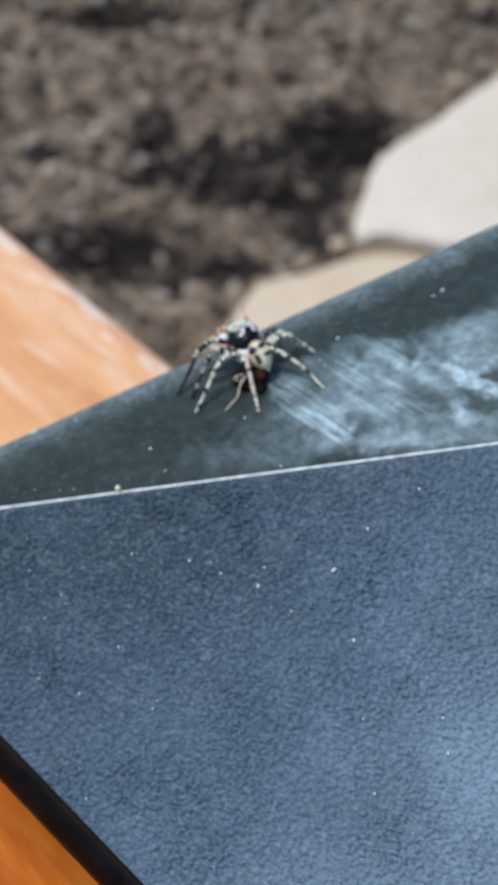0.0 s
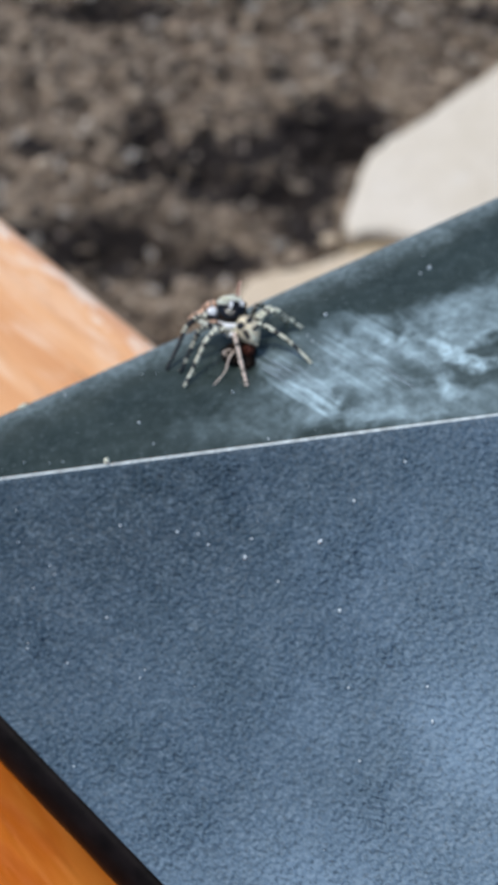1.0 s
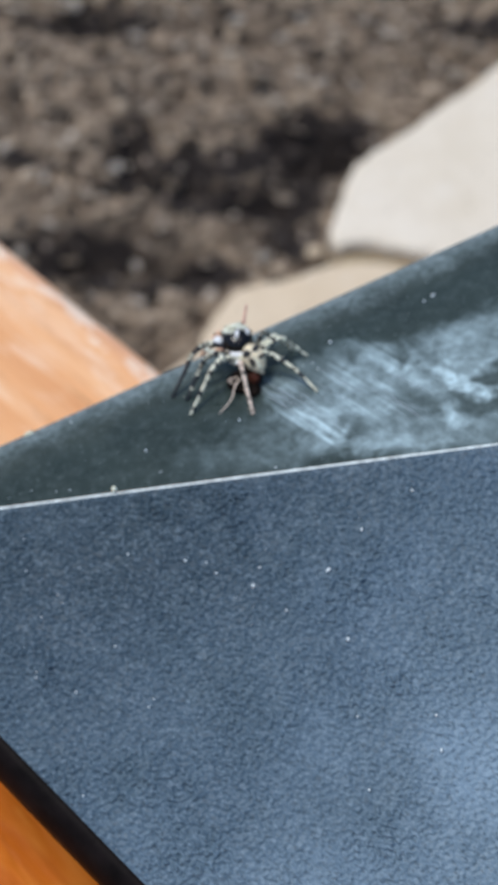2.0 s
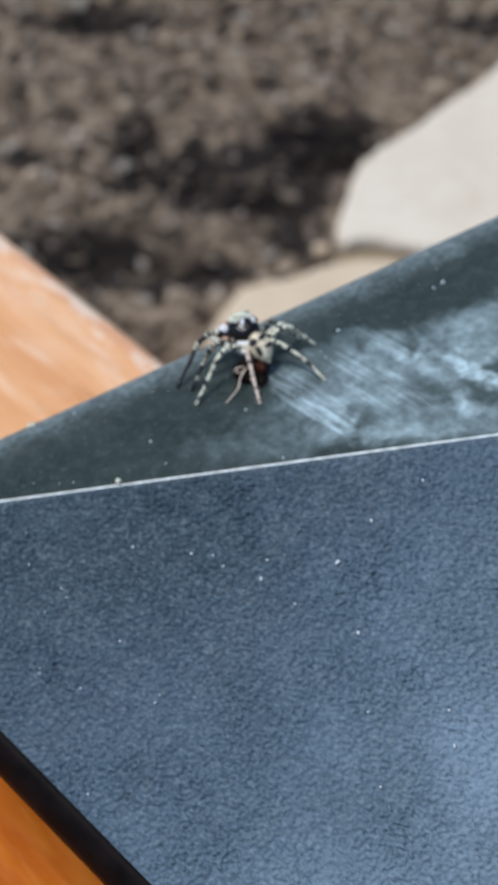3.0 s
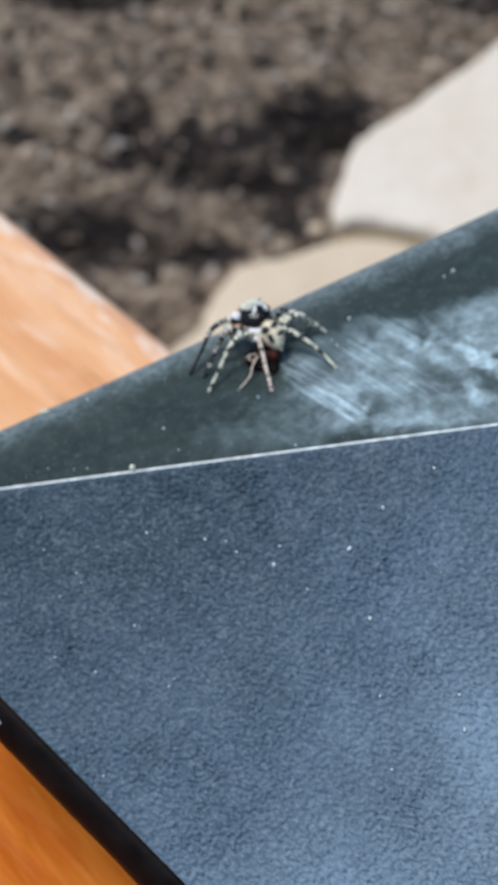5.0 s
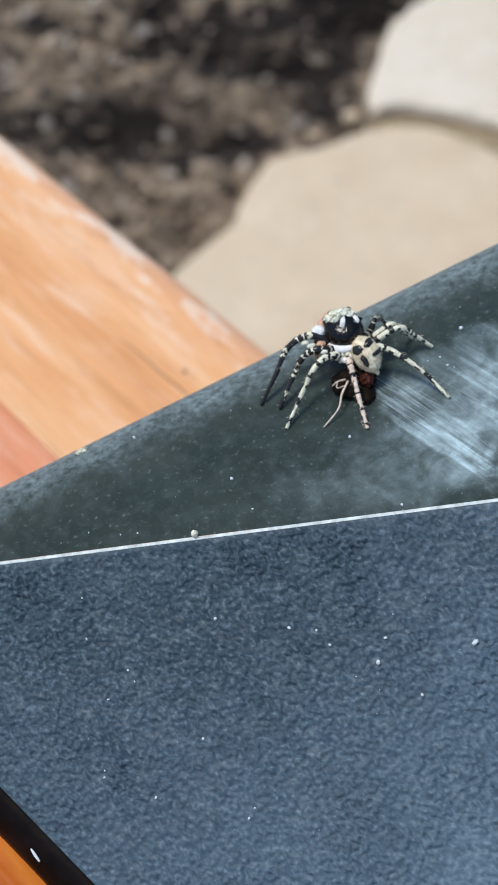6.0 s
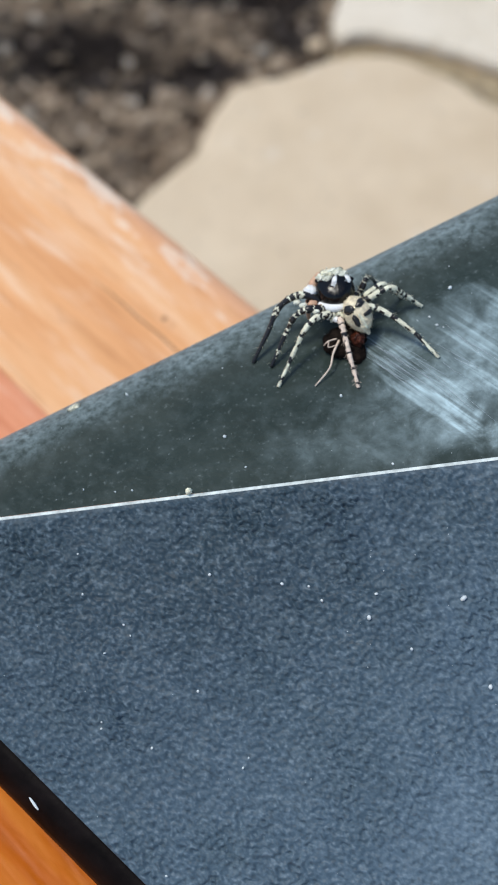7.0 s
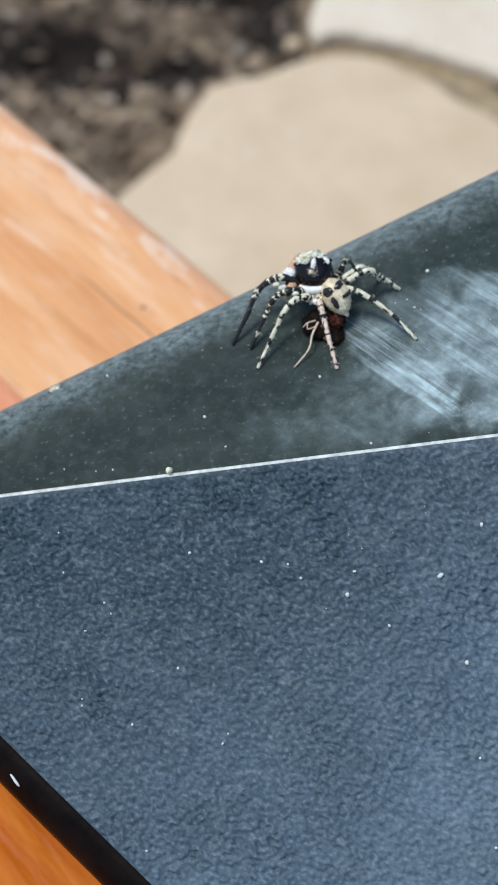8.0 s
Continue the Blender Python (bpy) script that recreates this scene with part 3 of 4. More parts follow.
# ------------------------------------------------------------------ plastic case
# its own space: x along the crease between top and sloping front, y back, z out of the top face
TOP = Matrix(((0.98153, -0.00203, -0.19128, -0.02082), (0.00222, 1.0, 0.00078, -0.00587), (0.19128, -0.00119, 0.98153, 0.78184), (0, 0, 0, 1)))
SLOPE = 0.4604
ROLL, ROLL_FROM = 0.0426, 3.70


def lattice_noise(x, y, seed):
    """Smooth value noise on arrays, 0 to 1, one lattice step a unit."""
    table = np.random.RandomState(seed).rand(512, 512)
    i, j = np.floor(x).astype(int), np.floor(y).astype(int)
    f, g = x - i, y - j
    f, g = f * f * f * (f * (6 * f - 15) + 10), g * g * g * (g * (6 * g - 15) + 10)
    at = lambda a, b: table[(i + a) % 512, (j + b) % 512]
    return (at(0, 0) * (1 - f) + at(1, 0) * f) * (1 - g) + (at(0, 1) * (1 - f) + at(1, 1) * f) * g


def grained_skin(root, start, edge, front_n):
    """The moulded leathery grain of the sloping front, from the crease down past the edge strip."""
    step = 0.065
    ys = np.arange(-0.12, -33.0, -step)
    xs = np.arange(0.0, 56.0, step)
    first = (start.x + edge.x / edge.y * (ys * MM - start.y)) / MM
    x = first[:, None] + xs[None, :]
    y = np.repeat(ys[:, None], len(xs), 1)
    a, b = x * 0.91 + y * 0.41, y * 0.91 - x * 0.41
    h = 0.60 * lattice_noise(a / 0.25, b / 0.19, 1) + 0.40 * lattice_noise((a + b) / 0.27, (a - b) / 0.27, 2)
    worn = 0.50 + 0.75 * lattice_noise(x / 5.0, y / 4.0, 4) * lattice_noise(x / 1.7 + 9, y / 1.7, 5) * 2
    fade = np.minimum(1, (-y - 0.12) / 0.35) * np.minimum(1, (x - first[:, None] + 0.02) / 0.3)
    h = 0.012 + GRAIN_HIGH * (h - 0.25) * worn * fade
    base = np.stack((x * MM, y * MM, SLOPE * y * MM), -1) + np.array(front_n) * h[..., None] * MM
    n = len(xs)
    k = (np.arange(len(ys) - 1)[:, None] * n + np.arange(n - 1)[None, :]).ravel()
    ob = from_arrays("grained_front", base.reshape(-1, 3).tolist(), np.stack((k, k + n, k + n + 1, k + 1), -1).tolist(), GRAINED, root, "dusty blue-grey front with a leathery grain")
    return ob


GRAIN_HIGH = 0.37


def plastic_case():
    root = new("plastic_case")
    root.matrix_world = TOP
    tagged(root, "dark slate plastic case, dusty grained front, on a table", "case")
    bm = bmesh.new()
    bmesh.ops.create_cube(bm, size=1)
    bm.transform(Matrix.Diagonal((0.16, 0.16, 0.12, 1)))

    def cut(at, normal):
        bmesh.ops.bisect_plane(bm, geom=bm.verts[:] + bm.edges[:] + bm.faces[:], plane_co=at, plane_no=normal, clear_outer=True)
        bmesh.ops.holes_fill(bm, edges=[e for e in bm.edges if e.is_boundary])
    front_n = Vector((0, -0.4182, 0.9084))
    edge = Vector((0.7071, -0.7071, -0.7071 * SLOPE)).normalized()
    cut((0, 0, 0), (0, 0, 1))
    cut((0, 0, 0), front_n)
    # the back edge rolls over in a curve that tightens outwards
    out = Vector((-0.4004, 0.9163, 0))
    for d in np.linspace(0.25, 9.5, 24):
        slope = 2.5 * ROLL * d ** 1.5
        cut((Vector((0, ROLL_FROM, 0)) + out * (d + 0.0) - Vector((0, 0, ROLL * d ** 2.5))) * MM, (out * slope + Vector((0, 0, 1))).normalized())
    cut((-0.0147, 0, 0), front_n.cross(edge) * (1 if front_n.cross(edge).x < 0 else -1))
    up = TOP.to_3x3().transposed() @ Vector((0, 0, 1))
    cut(up * (TABLE_TOP + 0.0002 - TOP.translation.z), -up)
    cut((0.075, 0, 0), (1, 0, 0))
    cut((0, -0.052, 0), (0, -1, 0))
    bmesh.ops.remove_doubles(bm, verts=bm.verts[:], dist=1e-6)
    bmesh.ops.recalc_face_normals(bm, faces=bm.faces[:])
    bm.normal_update()

    def between(a, b):
        out = []
        for e in bm.edges:
            if len(e.link_faces) == 2:
                n0, n1 = (f.normal for f in e.link_faces)
                if (n0.dot(a) > 0.995 and n1.dot(b) > 0.995) or (n0.dot(b) > 0.995 and n1.dot(a) > 0.995):
                    out.append(e)
        return out
    zed = Vector((0, 0, 1))
    bmesh.ops.bevel(bm, geom=between(zed, front_n), offset=0.00010, segments=1, affect="EDGES")
    bm.normal_update()
    for f in bm.faces:
        if f.normal.dot(zed) > 0.99999 or f.normal.y > 0.003:
            f.material_index = 1
        elif f.normal.dot(front_n) > 0.9999:
            f.material_index = 0
        elif f.normal.z > 0.9 and abs(f.calc_center_median().z) < 0.0006:
            f.material_index = 2
    # the top skin: flat, then rolling over the back edge in one fine sheet
    bmesh.ops.delete(bm, geom=[f for f in bm.faces if f.material_index == 1], context="FACES")
    sheet = bmesh.new()
    ss = np.linspace(-30, 96, 64)
    ds = list(np.linspace(-56, -4, 14)) + list(np.linspace(-3, 0, 7)) + list(np.linspace(0.12, 9.5, 79))
    way = Vector((0.9163, 0.4004, 0))
    grid = [[sheet.verts.new((Vector((0, ROLL_FROM, 0)) + way * a + out * d - Vector((0, 0, ROLL * max(0, d) ** 2.5))) * MM) for a in ss] for d in ds]
    for r0, r1 in zip(grid, grid[1:]):
        for a in range(len(ss) - 1):
            f = sheet.faces.new((r0[a], r0[a + 1], r1[a + 1], r1[a]))
            f.material_index, f.smooth = 1, True
    side_n = front_n.cross(edge) * (1 if front_n.cross(edge).x < 0 else -1)
    for at, normal in (((0, 0.00011, 0), (0, -1, 0)), ((-0.0147, 0, 0), side_n), (up * (TABLE_TOP + 0.0002 - TOP.translation.z), -up), ((0.075, 0, 0), (1, 0, 0))):
        bmesh.ops.bisect_plane(sheet, geom=sheet.verts[:] + sheet.edges[:] + sheet.faces[:], plane_co=at, plane_no=normal, clear_outer=True)
    skin = bpy.data.meshes.new("skin")
    sheet.to_mesh(skin)
    sheet.free()
    bm.from_mesh(skin)
    bpy.data.meshes.remove(skin)
    shell = part("shell", bm, (GRAINED, SMOOTH, WORN_EDGE), root, smooth=False)
    # glossy black strip along the lower edge of the sloping front
    bm = bmesh.new()
    side = edge.cross(front_n)
    if side.x > 0:
        side = -side
    start = Vector((-0.0147, 0, 0))
    prof = [(-0.0004, -0.0002), (0.0006, 0.0000), (0.0014, -0.0003), (0.0022, -0.0010), (0.0027, -0.0020), (0.0026, -0.0031), (0.0010, -0.0036), (-0.0004, -0.0036)]
    rings = []
    for s in np.linspace(0.0, 0.066, 34):
        c0 = start + edge * s
        k = 1 + 0.03 * noise.noise(Vector((s * 300, 0, 0)))
        rings.append([bm.verts.new(c0 + side * a * k + front_n * b) for a, b in prof])
    n = len(prof)
    for r0, r1 in zip(rings, rings[1:]):
        for i in range(n):
            bm.faces.new((r0[i], r0[(i + 1) % n], r1[(i + 1) % n], r1[i]))
    bm.faces.new(rings[0])
    bm.faces.new(rings[-1])
    bmesh.ops.recalc_face_normals(bm, faces=bm.faces[:])
    grained_skin(root, start, edge, front_n)
    part("edge_strip", bm, BLACK_TRIM, root, "glossy black edge strip")
    return root


plastic_case()


# ------------------------------------------------------------------ dust, pollen and silk on the case
def on_case(x, y, h=0.0):
    """A place on the case, from millimetres along and across its crease."""
    p = Vector((x, y, h)) * MM
    if y < 0:
        p.z += SLOPE * y * MM
    d = (y - ROLL_FROM - 0.437 * x) * 0.9163
    if d > 0:
        p.z -= ROLL * d ** 2.5 * MM
    return p


def dust():
    rng = random.Random(11)
    spots = [(33.8, -2.6, 0.16), (29.7, -4.9, 0.15), (26.9, -7.4, 0.17), (21.2, -7.9, 0.16), (27.8, -12.2, 0.17), (11.8, -4.6, 0.12), (18.5, -6.7, 0.10), (12.7, -15.2, 0.10), (23.5, -9.8, 0.11), (10.4, -10.9, 0.11),
             (28.7, 13.7, 0.17), (27.1, 11.5, 0.09), (27.5, 10.75, 0.11), (27.9, 10.5, 0.06), (26.3, 11.35, 0.06), (36.9, 17.2, 0.10), (37.7, 17.7, 0.17), (13.3, 4.1, 0.12), (14.6, 1.6, 0.08), (23.7, 0.5, 0.11), (6.7, 8.6, 0.10), (20.9, 6.1, 0.10), (7.3, 0.9, 0.08), (3.7, -4.9, 0.08), (33.4, -17.7, 0.14),
             (16.2, -5.55, 0.10), (17.8, -5.85, 0.09), (21.8, -6.65, 0.12), (4.25, -12.05, 0.08), (4.2, -12.4, 0.08), (7.25, -13.7, 0.09), (7.45, -20.5, 0.09), (3.6, -2.6, 0.08), (6.15, -6.85, 0.09), (6.5, -7.5, 0.07), (4.8, -8.3, 0.08), (6.2, 0.95, 0.07), (4.1, 1.4, 0.07), (33.45, -19.9, 0.13), (28.1, -21.9, 0.11), (13.1, -14.7, 0.07), (27.85, -17.25, 0.10)]
    for _ in range(150):
        x, y = rng.uniform(-8, 46), rng.uniform(-30, 20)
        if y < 6.0 + 0.437 * x and y > -14.0 - x and abs(y) > 0.3:
            spots.append((x, y, rng.uniform(0.018, 0.042) * (1.4 if rng.random() < 0.12 else 1)))
    bm = bmesh.new()
    for x, y, r in spots:
        bm2 = bmesh.new()
        bmesh.ops.create_icosphere(bm2, subdivisions=1, radius=r * (1.25 if r > 0.06 else 1.05) * MM)
        at = TOP @ on_case(x, y, r * 0.25 + (0.11 if y < -0.2 else 0))
        turn = Euler((rng.uniform(0, 6), rng.uniform(0, 6), rng.uniform(0, 6))).to_matrix().to_4x4()
        bm2.transform(Matrix.Translation(at) @ turn @ Matrix.Diagonal((rng.uniform(0.7, 1.3), rng.uniform(0.6, 1), rng.uniform(0.5, 0.8), 1)))
        me = bpy.data.meshes.new("speck")
        bm2.to_mesh(me)
        bm2.free()
        bm.from_mesh(me)
        bpy.data.meshes.remove(me)
    ob = part("dust_specks", bm, DUST)
    tagged(ob, "pale dust specks lying on the dark plastic", "dust", kind="stuff")
    fleck = part("paint_fleck", blob(TOP @ (Vector((-0.4, -16.1, -7.35)) * MM), (0.50 * MM, 0.09 * MM, 0.06 * MM), Euler((0.2, 0.2, radians(-52))).to_matrix(), 12, 8, 0.4, 2), DUST)
    tagged(fleck, "small pale fleck stuck on the black edge strip", "fleck")
    lump = blob(TOP @ on_case(2.9, 8.5, 0.10), (0.42 * MM, 0.20 * MM, 0.18 * MM), Euler((0, -0.19, radians(22))).to_matrix(), 18, 12, 0.7, 6)
    tagged(part("crumb", lump, CREAM), "small cream crumb lying on the plastic rim", "crumb")
    grain = part("pollen_grain", blob(TOP @ on_case(11.0, 0.16, 0.26), (0.20 * MM, 0.17 * MM, 0.30 * MM), rough=0.35), POLLEN)
    tagged(grain, "yellow-green pollen grain stuck on the plastic crease", "pollen")


def silk():
    """Fine threads drawn over the top of the case from beside the spider."""
    rng = random.Random(4)
    bm = bmesh.new()
    for k in range(44):
        # most lie in one combed bundle, the rest in a looser field beside it
        if k < 24:
            along, across = rng.uniform(0.0, 4.6), rng.gauss(0, 0.55)
            x0, y0, ang = 22.9 + along * 0.68 + across * 0.73, 9.8 - along * 0.73 + across * 0.68, rng.gauss(-47, 2.5)
        else:
            x0, y0, ang = rng.uniform(26.5, 34.0), rng.uniform(5.5, 11.5), rng.gauss(-50, 4)
        ang = radians(ang)
        ln = rng.uniform(1.2, 4.2)
        pts = []
        for i in range(7):
            s = i / 6
            x, y = x0 + math.cos(ang) * ln * s, y0 + math.sin(ang) * ln * s + 0.05 * math.sin(s * 3 + k)
            if 0.3 < y < 3.0 + 0.437 * x:
                pts.append(TOP @ on_case(x, y, 0.012 + 0.02 * math.sin(math.pi * s)))
        if len(pts) > 2:
            r = rng.uniform(0.009, 0.020) * MM
            tube(bm, pts, lambda s: r * (0.5 + 0.5 * math.sin(math.pi * min(0.98, max(0.02, s)))), 4)
    ob = part("silk_threads", bm, SILK)
    tagged(ob, "pale silk threads spread over the dark plastic top", "silk", kind="stuff")


dust()
silk()

# ------------------------------------------------------------------ spider and its catch
SPIDER_AT = TOP @ Matrix.Translation((0.0215, 0.0110, 0))


def v(x, y, z):
    return Vector((x, y, z)) * MM


def leg_part(root, joints, r0, r1, seed, pale=(CREAM, DARK), name="leg"):
    """A jointed, unevenly banded leg through its joints, thicker at the thigh, with bristles."""
    rng = random.Random(seed)
    pts = smooth_path([v(*j) for j in joints], 20)
    bm = bmesh.new()
    bands = [(rng.uniform(0.02, 0.05) + k * 0.092 + rng.uniform(-0.03, 0.03), rng.uniform(0.032, 0.066)) for k in range(11)]

    if pale[0] is DARK:
        bands = [(a, w * 0.42) for a, w in bands if a < (0.68 if seed == 4 else 0.88)]

    def slot(s):
        band = s < 0.96 and any(a < s < a + w for a, w in bands)
        return int(band)

    def radius(s):
        knot = 0.16 * abs(math.sin(s * math.pi * 4.5)) + 0.05 * math.sin(s * 40 + seed)
        return MM * (r0 + (r1 - r0) * s ** 0.8) * (0.86 + knot)
    sides = 12
    tube(bm, pts, radius, sides, slot)
    # bands do not close all the way round, and their hair is ragged at the borders
    bm.faces.ensure_lookup_table()
    for i in range(len(pts) - 1):
        for k in range(sides):
            q = 2 * math.pi * k / sides
            edge = noise.noise(Vector((math.cos(q) * 1.1, math.sin(q) * 1.1, i * 0.16 + seed * 7)))
            s = (i + 0.5) / (len(pts) - 1)
            f = bm.faces[i * sides + k]
            f.material_index = slot(s + 0.022 * edge)
            up = (f.calc_center_median() - (pts[i] + pts[i + 1]) / 2).normalized().z
            # on pale legs the dark marks sit low on the sides, and only some close over the top
            if pale[0] is not DARK and up > 0.62 + 0.4 * edge and not any(a < s < a + w for a, w in bands[::2]):
                f.material_index = 0
    for k in range(110):
        i = rng.randrange(2, len(pts) - 2)
        p = pts[i]
        along = (pts[i + 1] - p).normalized()
        d = Vector((rng.gauss(0, 1), rng.gauss(0, 1), rng.gauss(0.2, 1)))
        d = (d - along * d.dot(along)).normalized()
        ln = rng.uniform(0.20, 0.40) * MM
        shade = rng.choice((0, 0, 1))
        tube(bm, [p, p + d * ln * 0.7 + along * ln * 0.2, p + d * ln + along * ln * 0.5], lambda s: 0.016 * MM * (1.1 - s), 3, lambda s: shade)
    return part(name, bm, pale, root)


def spider():
    root = new("jumping_spider")
    root.matrix_world = SPIDER_AT
    tagged(root, "small black and cream banded jumping spider standing over its catch", "spider")
    # cephalothorax: a tall glossy dome with pale hair on top and a white rim
    bm = blob((0, 0, 0), (1.26 * MM, 1.38 * MM, 1.42 * MM), Euler((radians(-14), 0, radians(20))).to_matrix(), 40, 28, 0.05, 2)
    for q in bm.verts:
        q.co.x *= 1 + 0.10 * q.co.z / (1.3 * MM)
        if q.co.z > 0.72 * MM:
            q.co.z = 0.72 * MM + (q.co.z - 0.72 * MM) * 0.48
    crown = [q.co / MM for q in bm.verts if q.co.z > 0.1 * MM]
    head = part("carapace", bm, GLOSSY, root, "glossy black carapace with pale hair patches and modelled white glints")
    head.matrix_local = Matrix.Translation(v(*HEAD_AT))
    # the two WHITE patches are the dome's glints, put in as pale shapes
    for (x, y), rad, tx, tz, mm in (((-0.10, 0.80), (0.60, 0.30, 0.17), -34, 14, GREENISH), ((-0.84, 0.38), (0.28, 0.32, 0.16), -10, 0, GREENISH), ((-0.50, 0.70), (0.32, 0.26, 0.18), -25, 0, CREAM), ((0.56, 0.50), (0.32, 0.24, 0.16), -15, 20, GREENISH), ((0.22, 0.60), (0.26, 0.24, 0.18), -20, 30, GREENISH), ((-0.20, 0.48), (0.24, 0.14, 0.10), -10, -20, CREAM), ((0.30, 0.95), (0.30, 0.16, 0.13), -40, 0, CREAM), ((0.90, 0.10), (0.14, 0.32, 0.08), 4, 24, WHITE), ((0.05, -0.20), (0.15, 0.40, 0.07), 16, -12, WHITE), ((-0.42, 0.16), (0.32, 0.20, 0.08), 4, 10, GREENISH)):
        at = (x, y, min(crown, key=lambda q: (q.x - x) ** 2 + (q.y - y) ** 2 - 0.2 * q.z).z)
        patch = blob(v(*at), [a * MM for a in rad], Euler((radians(tx), 0, radians(tz))).to_matrix(), 26, 14, 0.6, at[0] * 3 + 1)
        rng = random.Random(at[0])
        for _ in range(40):
            q = rng.uniform(0, 6.28)
            k = math.sqrt(rng.random())
            p = v(at[0] + rad[0] * k * math.cos(q), at[1] + rad[1] * k * math.sin(q), at[2] + rad[2] * 0.3)
            d = Vector((rng.gauss(0, 0.5), rng.gauss(0, 0.5) - 0.2, 0.55)).normalized() * rng.uniform(0.1, 0.24) * MM
            tube(patch, [p, p + d * 0.6, p + d], lambda s: 0.018 * MM * (1.1 - s), 3)
        part("hair_glint_patch", patch, mm, head)
    bm = bmesh.new()
    skin = Euler((radians(-14), 0, radians(20))).to_matrix() @ Matrix.Diagonal((1.38, 1.43, 1.30))
    back = skin.inverted()
    arc = []
    for x in np.linspace(-1.05, 0.62, 19):
        d = back @ Vector((x, -1.30 * math.sqrt(1 - (x / 1.5) ** 2), -0.06))
        arc.append(skin @ d.normalized() * 1.03 * MM)
    tube(bm, arc, lambda s: MM * 0.25 * (0.55 + 0.55 * math.sin(math.pi * s)), 9)
    part("white_band", bm, WHITE, head, "white hair band on the carapace rim")
    for x, y, z, r in ((-1.10, 0.30, 0.72, 0.15), (1.16, 0.25, 0.62, 0.14), (-0.72, 1.1, 0.5, 0.22), (0.4, 1.25, 0.45, 0.22), (-1.2, 0.75, 0.45, 0.12)):
        part("eye", blob(v(x, y, z), (r * MM,) * 3, None, 12, 8), GLOSSY, head)
    # waist and pale tufts between the hips
    part("sternum", blob(v(-0.15, 0.75, 1.50), (0.8 * MM, 0.95 * MM, 0.45 * MM), None, 18, 12, 0.1, 5), DARK, root)
    for x, y, z, r in ((-0.80, 0.20, 1.90, 0.26), (-0.35, -0.15, 1.87, 0.30), (-0.55, 0.15, 2.05, 0.24), (-0.10, 0.15, 2.08, 0.22), (-0.60, 0.05, 1.65, 0.22), (0.05, 0.0, 1.95, 0.24), (-0.1, -0.4, 1.6, 0.2)):
        part("hair_tuft", blob(v(x, y, z), (r * MM, r * MM * 0.7, r * MM * 0.6), Euler((0.4, x, y * 3)).to_matrix(), 14, 9, 0.5, x), WHITE if r > 0.25 else CREAM, root)
    for x, y, z, r in ((-1.25, 0.55, 2.30, 0.36), (-1.75, 0.95, 2.45, 0.28), (-2.35, 0.75, 2.62, 0.24), (-2.75, 1.15, 2.55, 0.22), (-1.55, 0.10, 2.62, 0.20)):
        part("hip", blob(v(x, y, z), (r * MM * 1.2, r * MM * 0.9, r * MM * 0.8), Euler((0, 0.3, 0.4)).to_matrix(), 14, 9, 0.25, x), TAN if r > 0.25 else GREENISH, root)
    # abdomen with its four dark spots
    axis = Vector((0.70, -1.5, -1.25)).normalized()
    face = Vector((0.05, -0.55, 0.83))
    face = (face - axis * face.dot(axis)).normalized()
    wide = axis.cross(face)
    turn = Matrix((wide, axis, face)).transposed()
    bm = blob((0, 0, 0), (0.90 * MM, 1.26 * MM, 0.80 * MM), None, 36, 24, 0.06, 9)
    for q in bm.verts:
        q.co.x *= 1 - 0.28 * max(0, q.co.y / (1.3 * MM)) ** 2
    rng = random.Random(21)
    for _ in range(260):
        d = Vector((rng.gauss(0, 1), rng.gauss(0, 1), abs(rng.gauss(0, 1)))).normalized()
        p = Vector((d.x * 0.90, d.y * 1.26, d.z * 0.80)) * MM
        p.x *= 1 - 0.28 * max(0, p.y / (1.3 * MM)) ** 2
        w = (d + Vector((0, 0.9, 0))).normalized() * rng.uniform(0.06, 0.13) * MM
        tube(bm, [p, p + w * 0.6 + d * 0.03 * MM, p + w], lambda s: 0.014 * MM * (1.1 - s), 3)
    belly = part("abdomen", bm, ABDOMEN, root, "buff abdomen with four dark spots")
    belly.matrix_local = Matrix.Translation(v(1.08, -0.12, 2.05)) @ turn.to_4x4()
    for x, y, rx, ry, tz in ((0.42, -0.50, 0.30, 0.38, 12), (-0.40, -0.60, 0.25, 0.38, -10), (0.32, 0.34, 0.42, 0.19, -28), (-0.60, 0.20, 0.15, 0.40, 14)):
        z = 0.80 * math.sqrt(max(0, 1 - (x / 0.90) ** 2 - (y / 1.26) ** 2))
        n = Vector((x / 0.81, y / 1.59, z / 0.64)).normalized()
        q = n.to_track_quat("Z", "Y").to_matrix() @ Euler((0, 0, radians(tz))).to_matrix()
        part("dark_spot", blob(v(x, y, z), (rx * MM, ry * MM, 0.10 * MM), q, 16, 8, 0.45, x), DARK, belly)
    part("pale_stripe", blob(v(-0.05, 0.55, 0.70), (0.12 * MM, 0.62 * MM, 0.07 * MM), Euler((radians(-22), 0, radians(6))).to_matrix(), 14, 8, 0.3, 1), CREAM, belly)
    part("spinneret", blob(v(-0.05, 1.24, 0.06), (0.16 * MM, 0.26 * MM, 0.16 * MM), None, 12, 8, 0.2, 3), ABDOMEN, belly)
    # legs
    leg_part(root, ((-0.15, 0.15, 1.80), (0.02, -1.1, 1.95), (0.28, -2.9, 1.0), (0.57, -4.5, 0.08)), 0.27, 0.12, 1, (PINKISH, DARK))
    leg_part(root, ((-0.35, 0.4, 1.7), (-1.4, -0.3, 2.60), (-2.3, -1.0, 2.45), (-3.3, -1.9, 1.3), (-4.6, -3.6, 0.08)), 0.29, 0.11, 2)
